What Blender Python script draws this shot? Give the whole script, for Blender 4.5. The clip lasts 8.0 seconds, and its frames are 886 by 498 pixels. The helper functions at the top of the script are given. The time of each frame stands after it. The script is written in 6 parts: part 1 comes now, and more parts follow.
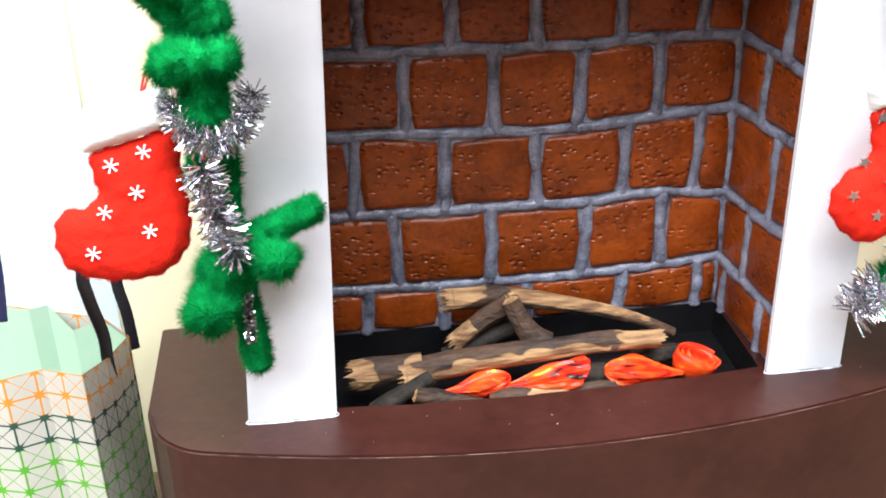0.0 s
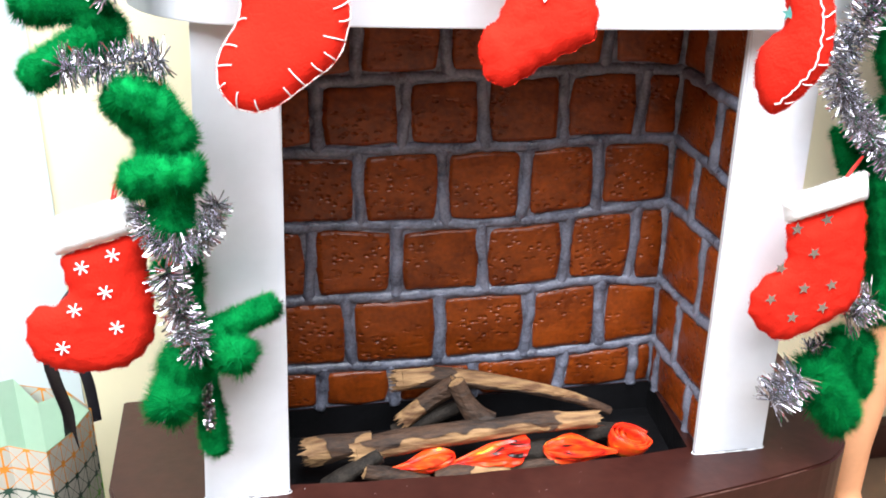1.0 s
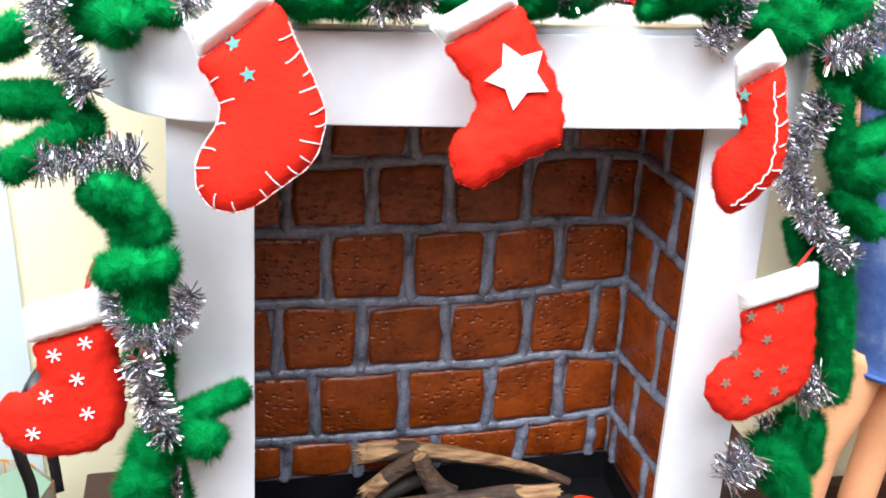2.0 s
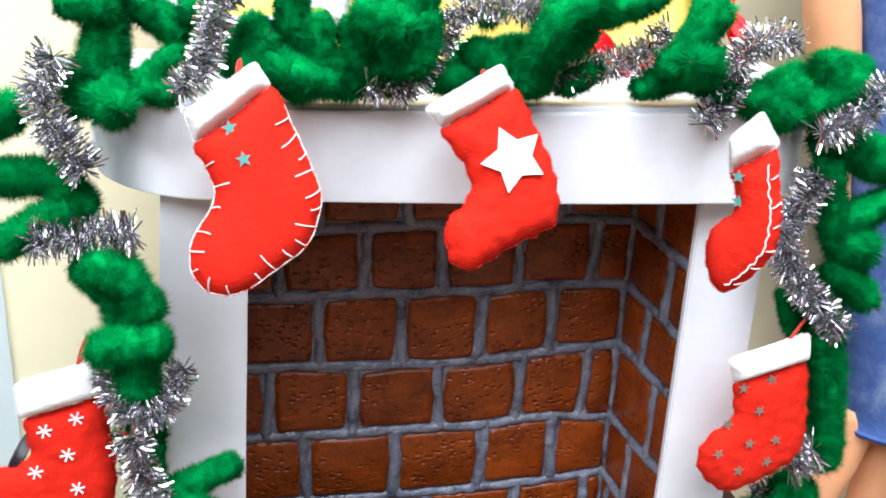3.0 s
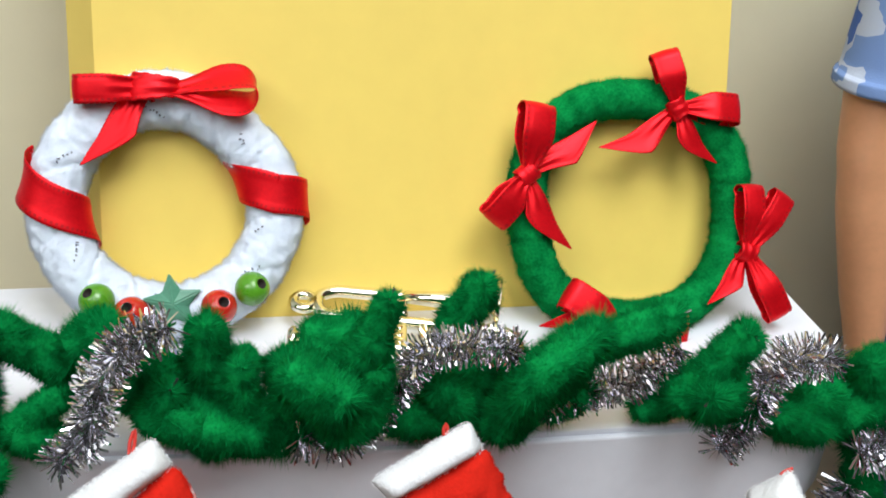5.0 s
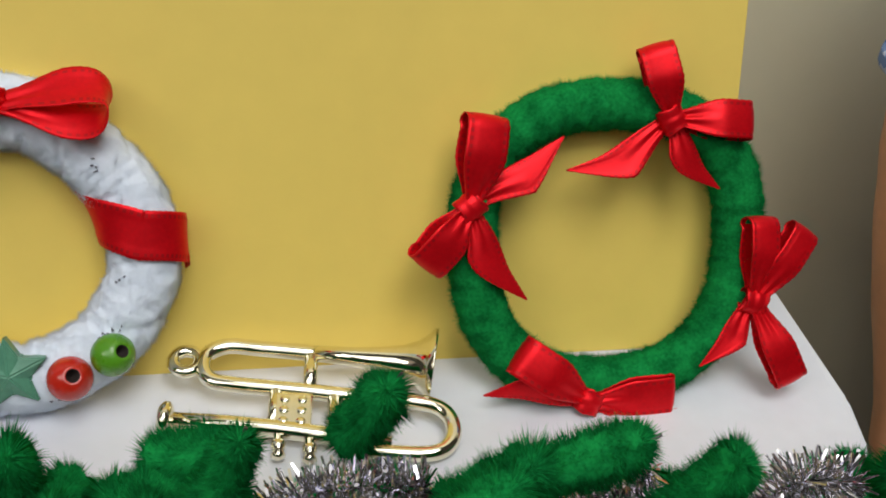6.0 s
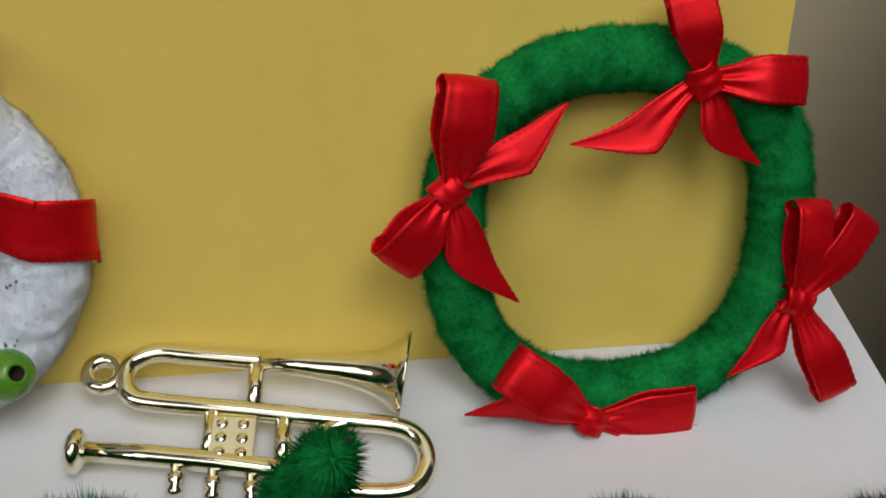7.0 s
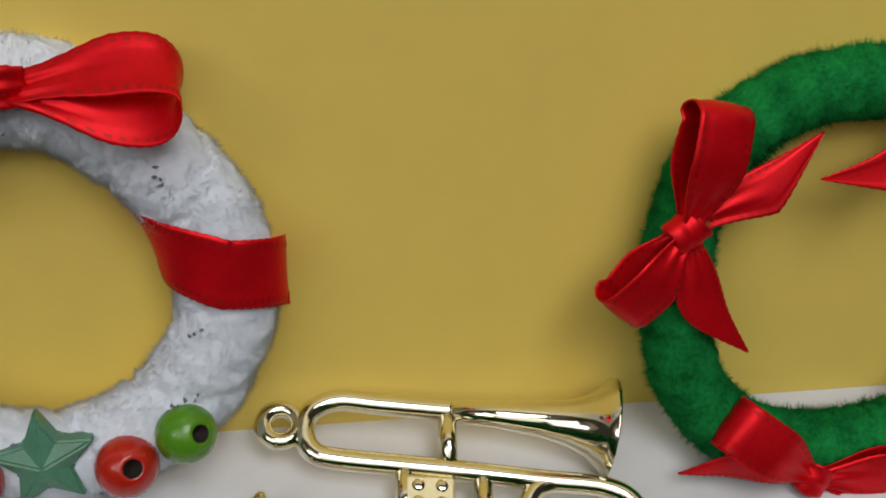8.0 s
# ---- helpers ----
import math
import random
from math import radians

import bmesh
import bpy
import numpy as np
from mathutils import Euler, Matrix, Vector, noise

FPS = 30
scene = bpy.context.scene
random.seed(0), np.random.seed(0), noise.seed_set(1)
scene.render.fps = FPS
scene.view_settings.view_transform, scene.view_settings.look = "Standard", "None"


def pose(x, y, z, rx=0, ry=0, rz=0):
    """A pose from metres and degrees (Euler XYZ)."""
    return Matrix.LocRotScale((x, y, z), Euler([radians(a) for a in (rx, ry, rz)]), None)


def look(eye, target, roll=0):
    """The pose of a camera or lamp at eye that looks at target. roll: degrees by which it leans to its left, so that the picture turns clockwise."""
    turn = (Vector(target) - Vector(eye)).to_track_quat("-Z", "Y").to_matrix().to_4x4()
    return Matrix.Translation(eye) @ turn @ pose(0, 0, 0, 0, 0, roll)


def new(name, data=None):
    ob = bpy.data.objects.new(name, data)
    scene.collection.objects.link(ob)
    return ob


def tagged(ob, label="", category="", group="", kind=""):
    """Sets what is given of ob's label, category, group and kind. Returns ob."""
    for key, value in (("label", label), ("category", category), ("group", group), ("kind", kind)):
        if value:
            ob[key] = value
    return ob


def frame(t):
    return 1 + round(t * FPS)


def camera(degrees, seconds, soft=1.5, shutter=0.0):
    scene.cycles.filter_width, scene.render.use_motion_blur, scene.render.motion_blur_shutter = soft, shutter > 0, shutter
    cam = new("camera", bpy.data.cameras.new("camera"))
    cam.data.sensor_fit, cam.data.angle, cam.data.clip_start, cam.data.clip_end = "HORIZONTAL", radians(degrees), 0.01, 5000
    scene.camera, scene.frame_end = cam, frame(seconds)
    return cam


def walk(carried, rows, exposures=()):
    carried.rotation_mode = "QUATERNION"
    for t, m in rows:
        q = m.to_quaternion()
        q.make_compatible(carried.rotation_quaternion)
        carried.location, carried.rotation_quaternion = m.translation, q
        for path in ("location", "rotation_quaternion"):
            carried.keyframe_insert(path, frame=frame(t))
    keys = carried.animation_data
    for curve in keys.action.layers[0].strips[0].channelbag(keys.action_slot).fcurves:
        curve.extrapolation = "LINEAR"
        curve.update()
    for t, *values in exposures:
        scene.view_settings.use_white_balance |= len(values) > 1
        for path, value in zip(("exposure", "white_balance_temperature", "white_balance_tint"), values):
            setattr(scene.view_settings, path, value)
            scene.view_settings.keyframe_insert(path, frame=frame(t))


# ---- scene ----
U = 0.55  # metres to a drawing unit
cam = camera(45.0, 8.0, soft=1.8)
# seconds, place in metres, yaw, pitch, roll
PATH = [
    (0, -0.0028, -0.3596, 0.2866, -7.54, -26.94, -1.2),
    (0.5, 0.0016, -0.3661, 0.304, -8.12, -26.44, -0.75),
    (1, -0.0005, -0.3739, 0.3236, -9.96, -25.57, 0.79),
    (2.5, -0.0081, -0.3719, 0.3569, -13.27, -23.34, 2.79),
    (3, -0.008, -0.3642, 0.3676, -13.35, -22.99, 3.1),
    (3.5, -0.0025, -0.3452, 0.3849, -13.47, -23.27, 3.3),
    (4, 0.0048, -0.3183, 0.4084, -13.44, -23.86, 3.87),
    (4.5, 0.0109, -0.2757, 0.4351, -13.89, -26.03, 4.5),
    (5, 0.022, -0.2453, 0.4585, -14.22, -28.19, 5.16),
    (6.5, 0.0849, -0.1255, 0.4648, -12.33, -39.24, 5.55),
    (7, 0.0874, -0.1047, 0.4549, -12.9, -42.49, 5.95),
    (7.5, 0.0739, -0.0856, 0.4501, -13.73, -44.58, 6.69),
    (8, 0.0473, -0.0683, 0.4451, -14.81, -44.68, 8.15),
]
walk(cam, [(t, pose(U * x, U * y, U * z, 0, 0, yaw) @ pose(0, 0, 0, 90 + pitch) @ pose(0, 0, 0, 0, 0, roll)) for t, x, y, z, yaw, pitch, roll in PATH],
     exposures=((0, 0.27, 6400, 10), (1, 0.17, 6350, 10), (2.5, -0.12, 6250, 10), (3, -0.29, 6200, 9), (3.5, -0.53, 6200, 9), (4, -0.84, 6300, 9), (4.5, -1.19, 6350, 9), (5, -1.56, 6450, 9),
                (6.5, -2.54, 6900, 11), (7, -2.68, 6900, 11), (8, -2.79, 7050, 13)))

from mathutils import geometry

# ---- light ----
world = bpy.data.worlds.new("sky")
scene.world = world
world.use_nodes = True
wn = world.node_tree
sky = wn.nodes.new("ShaderNodeTexSky")
sky.sky_type, sky.sun_disc, sky.sun_elevation, sky.sun_rotation = "NISHITA", False, radians(35), radians(250)
wn.links.new(sky.outputs[0], wn.nodes["Background"].inputs[0])
wn.nodes["Background"].inputs[1].default_value = 0.06
sun = new("sun", bpy.data.lights.new("sun", "SUN"))
sun.data.energy, sun.data.angle, sun.data.color = 1.0, radians(12), (1.0, 0.96, 0.9)
sun.matrix_world = look((-3, -2, 3), (0, 0, 0.5))


def window_light(name, eye, target, w, h, watts, color):
    ob = new(name, bpy.data.lights.new(name, "AREA"))
    ob.data.shape, ob.data.size, ob.data.size_y = "RECTANGLE", w, h
    ob.data.energy, ob.data.color = watts, color
    ob.matrix_world = look(eye, target)
    return ob


window_light("window_light", (-0.98, -1.25, 1.78), (0.05, 0, 0.15), 1.0, 1.1, 44, (0.945, 0.975, 1.0))
# added fill from the front; no source is known there
window_light("front_fill_light", (0.1, -1.95, 2.1), (0.05, 0, 0.2), 1.5, 1.1, 36, (0.945, 0.975, 1.0))
# added low overhead lamp, unseen, to brighten the card top and wall
window_light("overhead_fill_light", (0.125, -0.25, 0.84), (0.1, 0.04, 0.25), 0.36, 0.36, 15, (0.945, 0.975, 1.0))


# ---- materials ----
def material(name, color, rough=0.6, metal=0.0, vary=0.12, scale=60.0, bump=0.0, bump_scale=300.0, second=None, sheen=0.0, spec=0.5, coat=0.0, island=0.0, objvary=0.0, dist=0.001):
    m = bpy.data.materials.new(name)
    m.use_nodes = True
    nt = m.node_tree
    b = nt.nodes["Principled BSDF"]
    b.inputs["Roughness"].default_value, b.inputs["Metallic"].default_value = rough, metal
    b.inputs["Specular IOR Level"].default_value = spec
    b.inputs["Sheen Weight"].default_value = sheen
    b.inputs["Coat Weight"].default_value = coat
    tc = nt.nodes.new("ShaderNodeTexCoord")

    def noise_tex(s, detail=4.0):
        n = nt.nodes.new("ShaderNodeTexNoise")
        n.inputs["Scale"].default_value, n.inputs["Detail"].default_value = s / U, detail
        nt.links.new(tc.outputs["Object"], n.inputs["Vector"])
        return n

    big, small = noise_tex(scale), noise_tex(scale * 7)
    ramp = nt.nodes.new("ShaderNodeValToRGB")
    lo = [c * (1 - vary) for c in color]
    hi = list(second) if second else [min(1, c * (1 + vary)) for c in color]
    ramp.color_ramp.elements[0].position, ramp.color_ramp.elements[1].position = 0.36, 0.64
    ramp.color_ramp.elements[0].color, ramp.color_ramp.elements[1].color = (*lo, 1), (*hi, 1)
    mix = nt.nodes.new("ShaderNodeMath")
    mix.operation = "MULTIPLY_ADD"
    nt.links.new(small.outputs["Fac"], mix.inputs[0])
    mix.inputs[1].default_value = 0.4
    sub = nt.nodes.new("ShaderNodeMath")
    sub.operation = "MULTIPLY"
    sub.inputs[1].default_value = 0.6
    nt.links.new(big.outputs["Fac"], sub.inputs[0])
    nt.links.new(sub.outputs[0], mix.inputs[2])
    nt.links.new(mix.outputs[0], ramp.inputs["Fac"])
    out = ramp.outputs["Color"]
    if island or objvary:
        hsv = nt.nodes.new("ShaderNodeHueSaturation")
        info = nt.nodes.new("ShaderNodeNewGeometry" if island else "ShaderNodeObjectInfo")
        rnd = info.outputs["Random Per Island" if island else "Random"]
        mr = nt.nodes.new("ShaderNodeMapRange")
        amount = island or objvary
        mr.inputs["To Min"].default_value, mr.inputs["To Max"].default_value = 1 - amount, 1 + amount
        nt.links.new(rnd, mr.inputs["Value"])
        nt.links.new(mr.outputs[0], hsv.inputs["Value"])
        nt.links.new(out, hsv.inputs["Color"])
        out = hsv.outputs["Color"]
    nt.links.new(out, b.inputs["Base Color"])
    rr = nt.nodes.new("ShaderNodeMapRange")
    rr.inputs["To Min"].default_value, rr.inputs["To Max"].default_value = max(0.02, rough - 0.08), min(1, rough + 0.08)
    nt.links.new(big.outputs["Fac"], rr.inputs["Value"])
    nt.links.new(rr.outputs[0], b.inputs["Roughness"])
    if bump:
        bn = noise_tex(bump_scale, 3.0)
        bp = nt.nodes.new("ShaderNodeBump")
        bp.inputs["Strength"].default_value, bp.inputs["Distance"].default_value = bump, dist * U
        nt.links.new(bn.outputs["Fac"], bp.inputs["Height"])
        nt.links.new(bp.outputs[0], b.inputs["Normal"])
    return m


CARD_WHITE = material("white_painted_card", (0.77, 0.79, 0.85), 0.55, vary=0.03, scale=25, bump=0.15, bump_scale=180, dist=0.0006)
BROWN = material("brown_paint", (0.031, 0.0062, 0.0042), 0.4, vary=0.18, scale=22, bump=0.25, bump_scale=240, second=(0.048, 0.0125, 0.0085), dist=0.0005, spec=0.5)
WORN = material("worn_brown", (0.2, 0.11, 0.085), 0.5, vary=0.3, scale=200)
BLACK = material("black_paint", (0.004, 0.004, 0.005), 0.6, vary=0.4, scale=80, bump=0.3, bump_scale=350, spec=0.2)
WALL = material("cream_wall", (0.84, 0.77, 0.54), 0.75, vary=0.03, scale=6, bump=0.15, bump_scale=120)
WHITE_WALL = material("white_wall", (0.58, 0.66, 0.68), 0.7, vary=0.03, scale=5, bump=0.1, bump_scale=90)
YELLOW = material("yellow_card", (0.85, 0.635, 0.14), 0.62, vary=0.03, scale=14, bump=0.08, bump_scale=400, dist=0.0003)
TABLE = material("table_top", (0.16, 0.1, 0.065), 0.45, vary=0.2, scale=12, bump=0.1)
# unseen walls and ceiling, coloured dark so less light bounces into the niche
ROOM_WALL = material("dim_room_wall", (0.14, 0.135, 0.125), 0.8, vary=0.04, scale=5, bump=0.1, bump_scale=90)
CEILING = material("dim_ceiling", (0.35, 0.35, 0.34), 0.8, vary=0.02, scale=5)
MORTAR = material("grey_mortar", (0.112, 0.12, 0.165), 0.3, vary=0.35, scale=110, bump=0.8, bump_scale=260, second=(0.25, 0.265, 0.345), dist=0.0012)


def brick_material():
    """Glossy red-brown paint over clay, pricked with clusters of small pits."""
    m = material("brick_paint", (0.185, 0.031, 0.004), 0.3, vary=0.35, scale=60, second=(0.29, 0.056, 0.0066), objvary=0.12, spec=0.36)
    nt = m.node_tree
    b = nt.nodes["Principled BSDF"]
    tc = nt.nodes.new("ShaderNodeTexCoord")

    def tex(kind, scale):
        n = nt.nodes.new(kind)
        n.inputs["Scale"].default_value = scale / U
        nt.links.new(mp.outputs[0], n.inputs["Vector"])
        return n

    def math_node(op, x, y):
        n = nt.nodes.new("ShaderNodeMath")
        n.operation = op
        for k, q in enumerate((x, y)):
            if isinstance(q, (int, float)):
                n.inputs[k].default_value = q
            else:
                nt.links.new(q, n.inputs[k])
        return n.outputs[0]

    mp = nt.nodes.new("ShaderNodeMapping")
    mp.inputs["Scale"].default_value = (0.72, 0.8, 1.15)
    nt.links.new(tc.outputs["Object"], mp.inputs["Vector"])
    pits, patch, fine, dab = tex("ShaderNodeTexVoronoi", 330), tex("ShaderNodeTexNoise", 55), tex("ShaderNodeTexNoise", 420), tex("ShaderNodeTexNoise", 120)
    r = nt.nodes.new("ShaderNodeMapRange")
    r.inputs["From Min"].default_value, r.inputs["From Max"].default_value = 0.1, 0.4
    nt.links.new(pits.outputs["Distance"], r.inputs["Value"])
    whole = nt.nodes.new("ShaderNodeMapRange")
    whole.inputs["From Min"].default_value, whole.inputs["From Max"].default_value = 0.53, 0.43
    nt.links.new(patch.outputs["Fac"], whole.inputs["Value"])
    height = math_node("MAXIMUM", r.outputs[0], whole.outputs[0])
    height = math_node("ADD", height, math_node("MULTIPLY", fine.outputs["Fac"], 0.35))
    height = math_node("ADD", height, math_node("MULTIPLY", dab.outputs["Fac"], 0.8))
    bp = nt.nodes.new("ShaderNodeBump")
    bp.inputs["Strength"].default_value, bp.inputs["Distance"].default_value = 0.85, 0.0008 * U
    nt.links.new(height, bp.inputs["Height"])
    nt.links.new(bp.outputs[0], b.inputs["Normal"])
    return m


BRICK = brick_material()
RED_FELT = material("red_felt", (0.64, 0.02, 0.01), 0.95, vary=0.1, scale=160, bump=0.5, bump_scale=900, sheen=0.0, spec=0.08, dist=0.0007)
WHITE_FELT = material("white_felt", (0.84, 0.85, 0.87), 0.95, vary=0.05, scale=200, bump=0.6, bump_scale=800, sheen=0.0, spec=0.1, dist=0.0007)
RED_CORD = material("red_cord", (0.55, 0.03, 0.02), 0.6, scale=400, bump=0.4, bump_scale=1500, dist=0.0003)
THREAD = material("white_thread", (0.85, 0.8, 0.78), 0.7, scale=500)


# ---- building helpers ----
# all sizes below are given in drawing units; U turns them into metres
def part(name, bm, mat, parent=None, label="", smooth=False):
    me = bpy.data.meshes.new(name)
    bmesh.ops.scale(bm, vec=(U, U, U), verts=bm.verts[:])
    bm.normal_update()
    bm.to_mesh(me)
    bm.free()
    for mm in (mat if isinstance(mat, (list, tuple)) else [mat]):
        me.materials.append(mm)
    if smooth:
        for p in me.polygons:
            p.use_smooth = True
    ob = new(name, me)
    ob.parent = parent
    if label:
        tagged(ob, label)
    return ob


def thing(name, label, category, at=(0, 0, 0), group="", kind=""):
    ob = new(name)
    ob.empty_display_size = 0.01
    ob.location = Vector(at) * U
    return tagged(ob, label, category, group, kind)


def box(x0, x1, y0, y1, z0, z1, bevel=0.0, seg=2, bm=None):
    bm = bm or bmesh.new()
    m = Matrix.Translation(((x0 + x1) / 2, (y0 + y1) / 2, (z0 + z1) / 2)) @ Matrix.Diagonal((x1 - x0, y1 - y0, z1 - z0, 1))
    vs = bmesh.ops.create_cube(bm, size=1, matrix=m)["verts"]
    if bevel:
        es = list({e for v in vs for e in v.link_edges})
        bmesh.ops.bevel(bm, geom=es, offset=bevel, segments=seg, affect="EDGES", profile=0.6)
    return bm


def prism(outline, z0, z1, bevel=0.0, seg=2):
    """A slab with that outline in x and y."""
    bm = bmesh.new()
    f = bm.faces.new([bm.verts.new((x, y, z0)) for x, y in outline])
    up = bmesh.ops.extrude_face_region(bm, geom=[f])["geom"]
    top = [v for v in up if isinstance(v, bmesh.types.BMVert)]
    bmesh.ops.translate(bm, verts=top, vec=(0, 0, z1 - z0))
    bmesh.ops.recalc_face_normals(bm, faces=bm.faces[:])
    if bevel:
        es = [e for e in bm.edges if abs(e.verts[0].co.z - e.verts[1].co.z) < 1e-6]
        bmesh.ops.bevel(bm, geom=es, offset=bevel, segments=seg, affect="EDGES", profile=0.6)
    return bm


def tube(points, radius, sides=10, bm=None, closed=False, cap=True):
    """A tube along points; radius may be a list."""
    bm = bm or bmesh.new()
    pts = [Vector(p) for p in points]
    n = len(pts)
    rad = radius if isinstance(radius, (list, tuple)) else [radius] * n
    rings, ref = [], None
    for i, p in enumerate(pts):
        a = pts[(i - 1) % n] if closed or i else pts[0]
        b = pts[(i + 1) % n] if closed or i < n - 1 else pts[-1]
        d = (b - a).normalized()
        if ref is None:
            ref = d.orthogonal().normalized()
        ref = (ref - d * ref.dot(d)).normalized()
        side = d.cross(ref)
        rings.append([bm.verts.new(p + rad[i] * (math.cos(2 * math.pi * k / sides) * ref + math.sin(2 * math.pi * k / sides) * side)) for k in range(sides)])
    for i in range(n if closed else n - 1):
        r0, r1 = rings[i], rings[(i + 1) % n]
        for k in range(sides):
            bm.faces.new((r0[k], r0[(k + 1) % sides], r1[(k + 1) % sides], r1[k]))
    if cap and not closed:
        bm.faces.new(rings[0][::-1])
        bm.faces.new(rings[-1])
    return bm


def spline(points, step=0.002, closed=False):
    """Evenly spaced points on a smooth curve through the given ones."""
    p = [Vector(q) for q in points]
    n = len(p)
    out = []
    for i in range(n if closed else n - 1):
        if closed:
            a, b, c, d = p[i - 1], p[i], p[(i + 1) % n], p[(i + 2) % n]
        else:
            a, b, c, d = p[max(0, i - 1)], p[i], p[i + 1], p[min(n - 1, i + 2)]
        k = max(2, int((c - b).length / step))
        for j in range(k):
            t = j / k
            out.append(0.5 * (2 * b + (c - a) * t + (2 * a - 5 * b + 4 * c - d) * t * t + (3 * b - a - 3 * c + d) * t ** 3))
    if not closed:
        out.append(p[-1])
    return out


def dot_noise(p, s=40.0, seed=0.0):
    return noise.noise(Vector((p[0] * s + seed, p[1] * s - seed, p[2] * s + 2 * seed)))


# ---- the room ----
def structure(name, bm, mat, label, category, smooth=False):
    return tagged(part(name, bm, mat, smooth=smooth), label, category, kind="structure")


WALL_Y, GROUND = 0.17, -0.112
structure("wall_north", box(-2.6, 3.2, WALL_Y, WALL_Y + 0.2, GROUND - 1.3, 4.6), WALL, "plain cream painted wall behind the toy fireplace", "wall")
# the unseen sides of the room, dark to hold back bounced light
bm = box(-2.6, -2.4, -4.4, -3.2, GROUND - 1.3, 4.6)
for y0, y1, z0, z1 in ((-0.5, WALL_Y, GROUND - 1.3, 4.6), (-3.2, -0.5, GROUND - 1.3, 1.5), (-3.2, -0.5, 4.3, 4.6)):
    box(-2.6, -2.4, y0, y1, z0, z1, bm=bm)
structure("wall_west", bm, ROOM_WALL, "unseen wall with an opening, darkened to cut bounced light", "wall")
structure("wall_east", box(3, 3.2, -4.4, WALL_Y, GROUND - 1.3, 4.6), ROOM_WALL, "plain unseen wall, darkened to cut bounced light", "wall")
bm = box(-2.4, -1.4, -4.6, -4.4, GROUND - 1.3, 4.6)
for x0, x1, z0, z1 in ((2.0, 3.0, GROUND - 1.3, 4.6), (-1.4, 2.0, GROUND - 1.3, 2.6), (-1.4, 2.0, 4.55, 4.6)):
    box(x0, x1, -4.6, -4.4, z0, z1, bm=bm)
structure("wall_south", bm, ROOM_WALL, "unseen wall with an opening, darkened to cut bounced light", "wall")
structure("ceiling", box(-2.6, 3.2, -4.6, WALL_Y + 0.2, 4.6, 4.8), CEILING, "plain unseen ceiling, darkened to cut bounced light", "ceiling")
structure("floor", box(-2.6, 3.2, -4.6, WALL_Y + 0.2, GROUND - 1.5, GROUND - 1.3), TABLE, "plain wooden floor", "floor")
table = thing("table", "wooden table that carries the toy fireplace", "table", (0.1, -0.5, GROUND - 1.3))
part("tabletop", box(-1.4, 1.4, -0.6, 0.665, 1.25, 1.3, 0.006), TABLE, table)
for lx in (-1.3, 1.3):
    for ly in (-0.5, 0.58):
        part("leg", box(lx - 0.04, lx + 0.04, ly - 0.04, ly + 0.04, 0, 1.25, 0.004), TABLE, table)
structure("baseboard", box(0.28, 1.4, WALL_Y - 0.012, WALL_Y - 0.001, GROUND, GROUND + 0.027, 0.002), BROWN, "low brown board along the foot of the wall", "baseboard")
structure("panel_white", box(-0.9, -0.113, WALL_Y - 0.0022, WALL_Y - 0.001, GROUND, 0.9, 0.0004), WHITE_WALL, "smooth bluish white board against the cream wall", "panel")

# ---- the toy fireplace ----
HEARTH_Z = 0.03


def bowed(xl, xr, front, bow, back, corner, n=40):
    """An outline with a bowed front and rounded front corners."""
    mid, half = (xl + xr) / 2, (xr - xl) / 2
    pts = []
    for i in range(n + 1):
        u = -1 + 2 * i / n
        x = mid + half * u
        y = front + bow * u * u
        e = (abs(u) * half - (half - corner)) / corner
        if e > 0:
            y += corner * (1 - math.sqrt(max(0, 1 - e * e)))
        pts.append((x, y))
    return pts + [(xr, back), (xl, back)]


fireplace = thing("toy_fireplace", "handmade doll-size fireplace of painted card with brick niche", "toy fireplace", (0.09, 0.03, GROUND))
OFF = Matrix.Translation((-0.09, -0.03, -GROUND))


def fp(name, bm, mat, label="", parent=None, smooth=False):
    bmesh.ops.transform(bm, matrix=OFF, verts=bm.verts[:])
    return part(name, bm, mat, parent or fireplace, label, smooth)


# hearth: a bowed slab with a sunken tray
outer = bowed(-0.077, 0.262, -0.0345, 0.026, 0.083, 0.024, 72)
bm = bmesh.new()
ring_low = [bm.verts.new((x, y, GROUND)) for x, y in outer]
ring_up = [bm.verts.new((x, y, HEARTH_Z)) for x, y in outer]
nn = len(outer)
for i in range(nn):
    bm.faces.new((ring_low[i], ring_low[(i + 1) % nn], ring_up[(i + 1) % nn], ring_up[i]))
tray_front = [(0.0005 + 0.1813 * k / 12, 0.006 - 0.0042 * math.sin(math.pi * k / 12) ** 0.8 + 0.0004 * math.sin(k * 2.3)) for k in range(13)]
hole = [bm.verts.new((x, y, HEARTH_Z)) for x, y in tray_front + [(0.1832, 0.0628), (-0.0012, 0.0628)]]
nh = len(hole)
low = [bm.verts.new((v.co.x, v.co.y, 0.014)) for v in hole]
edges = [bm.edges.get((ring_up[i], ring_up[(i + 1) % nn])) for i in range(nn)] + [bm.edges.new((hole[i], hole[(i + 1) % nh])) for i in range(nh)]
bmesh.ops.triangle_fill(bm, edges=edges, use_beauty=True)
for i in range(nh):
    f = bm.faces.new((hole[i], low[i], low[(i + 1) % nh], hole[(i + 1) % nh]))
    f.material_index = 1
f = bm.faces.new(low)
f.material_index = 1
bmesh.ops.recalc_face_normals(bm, faces=bm.faces[:])
rim = [e for e in bm.edges if e.is_manifold and all(v in ring_up for v in e.verts) and abs(e.calc_face_angle(0)) > 1]
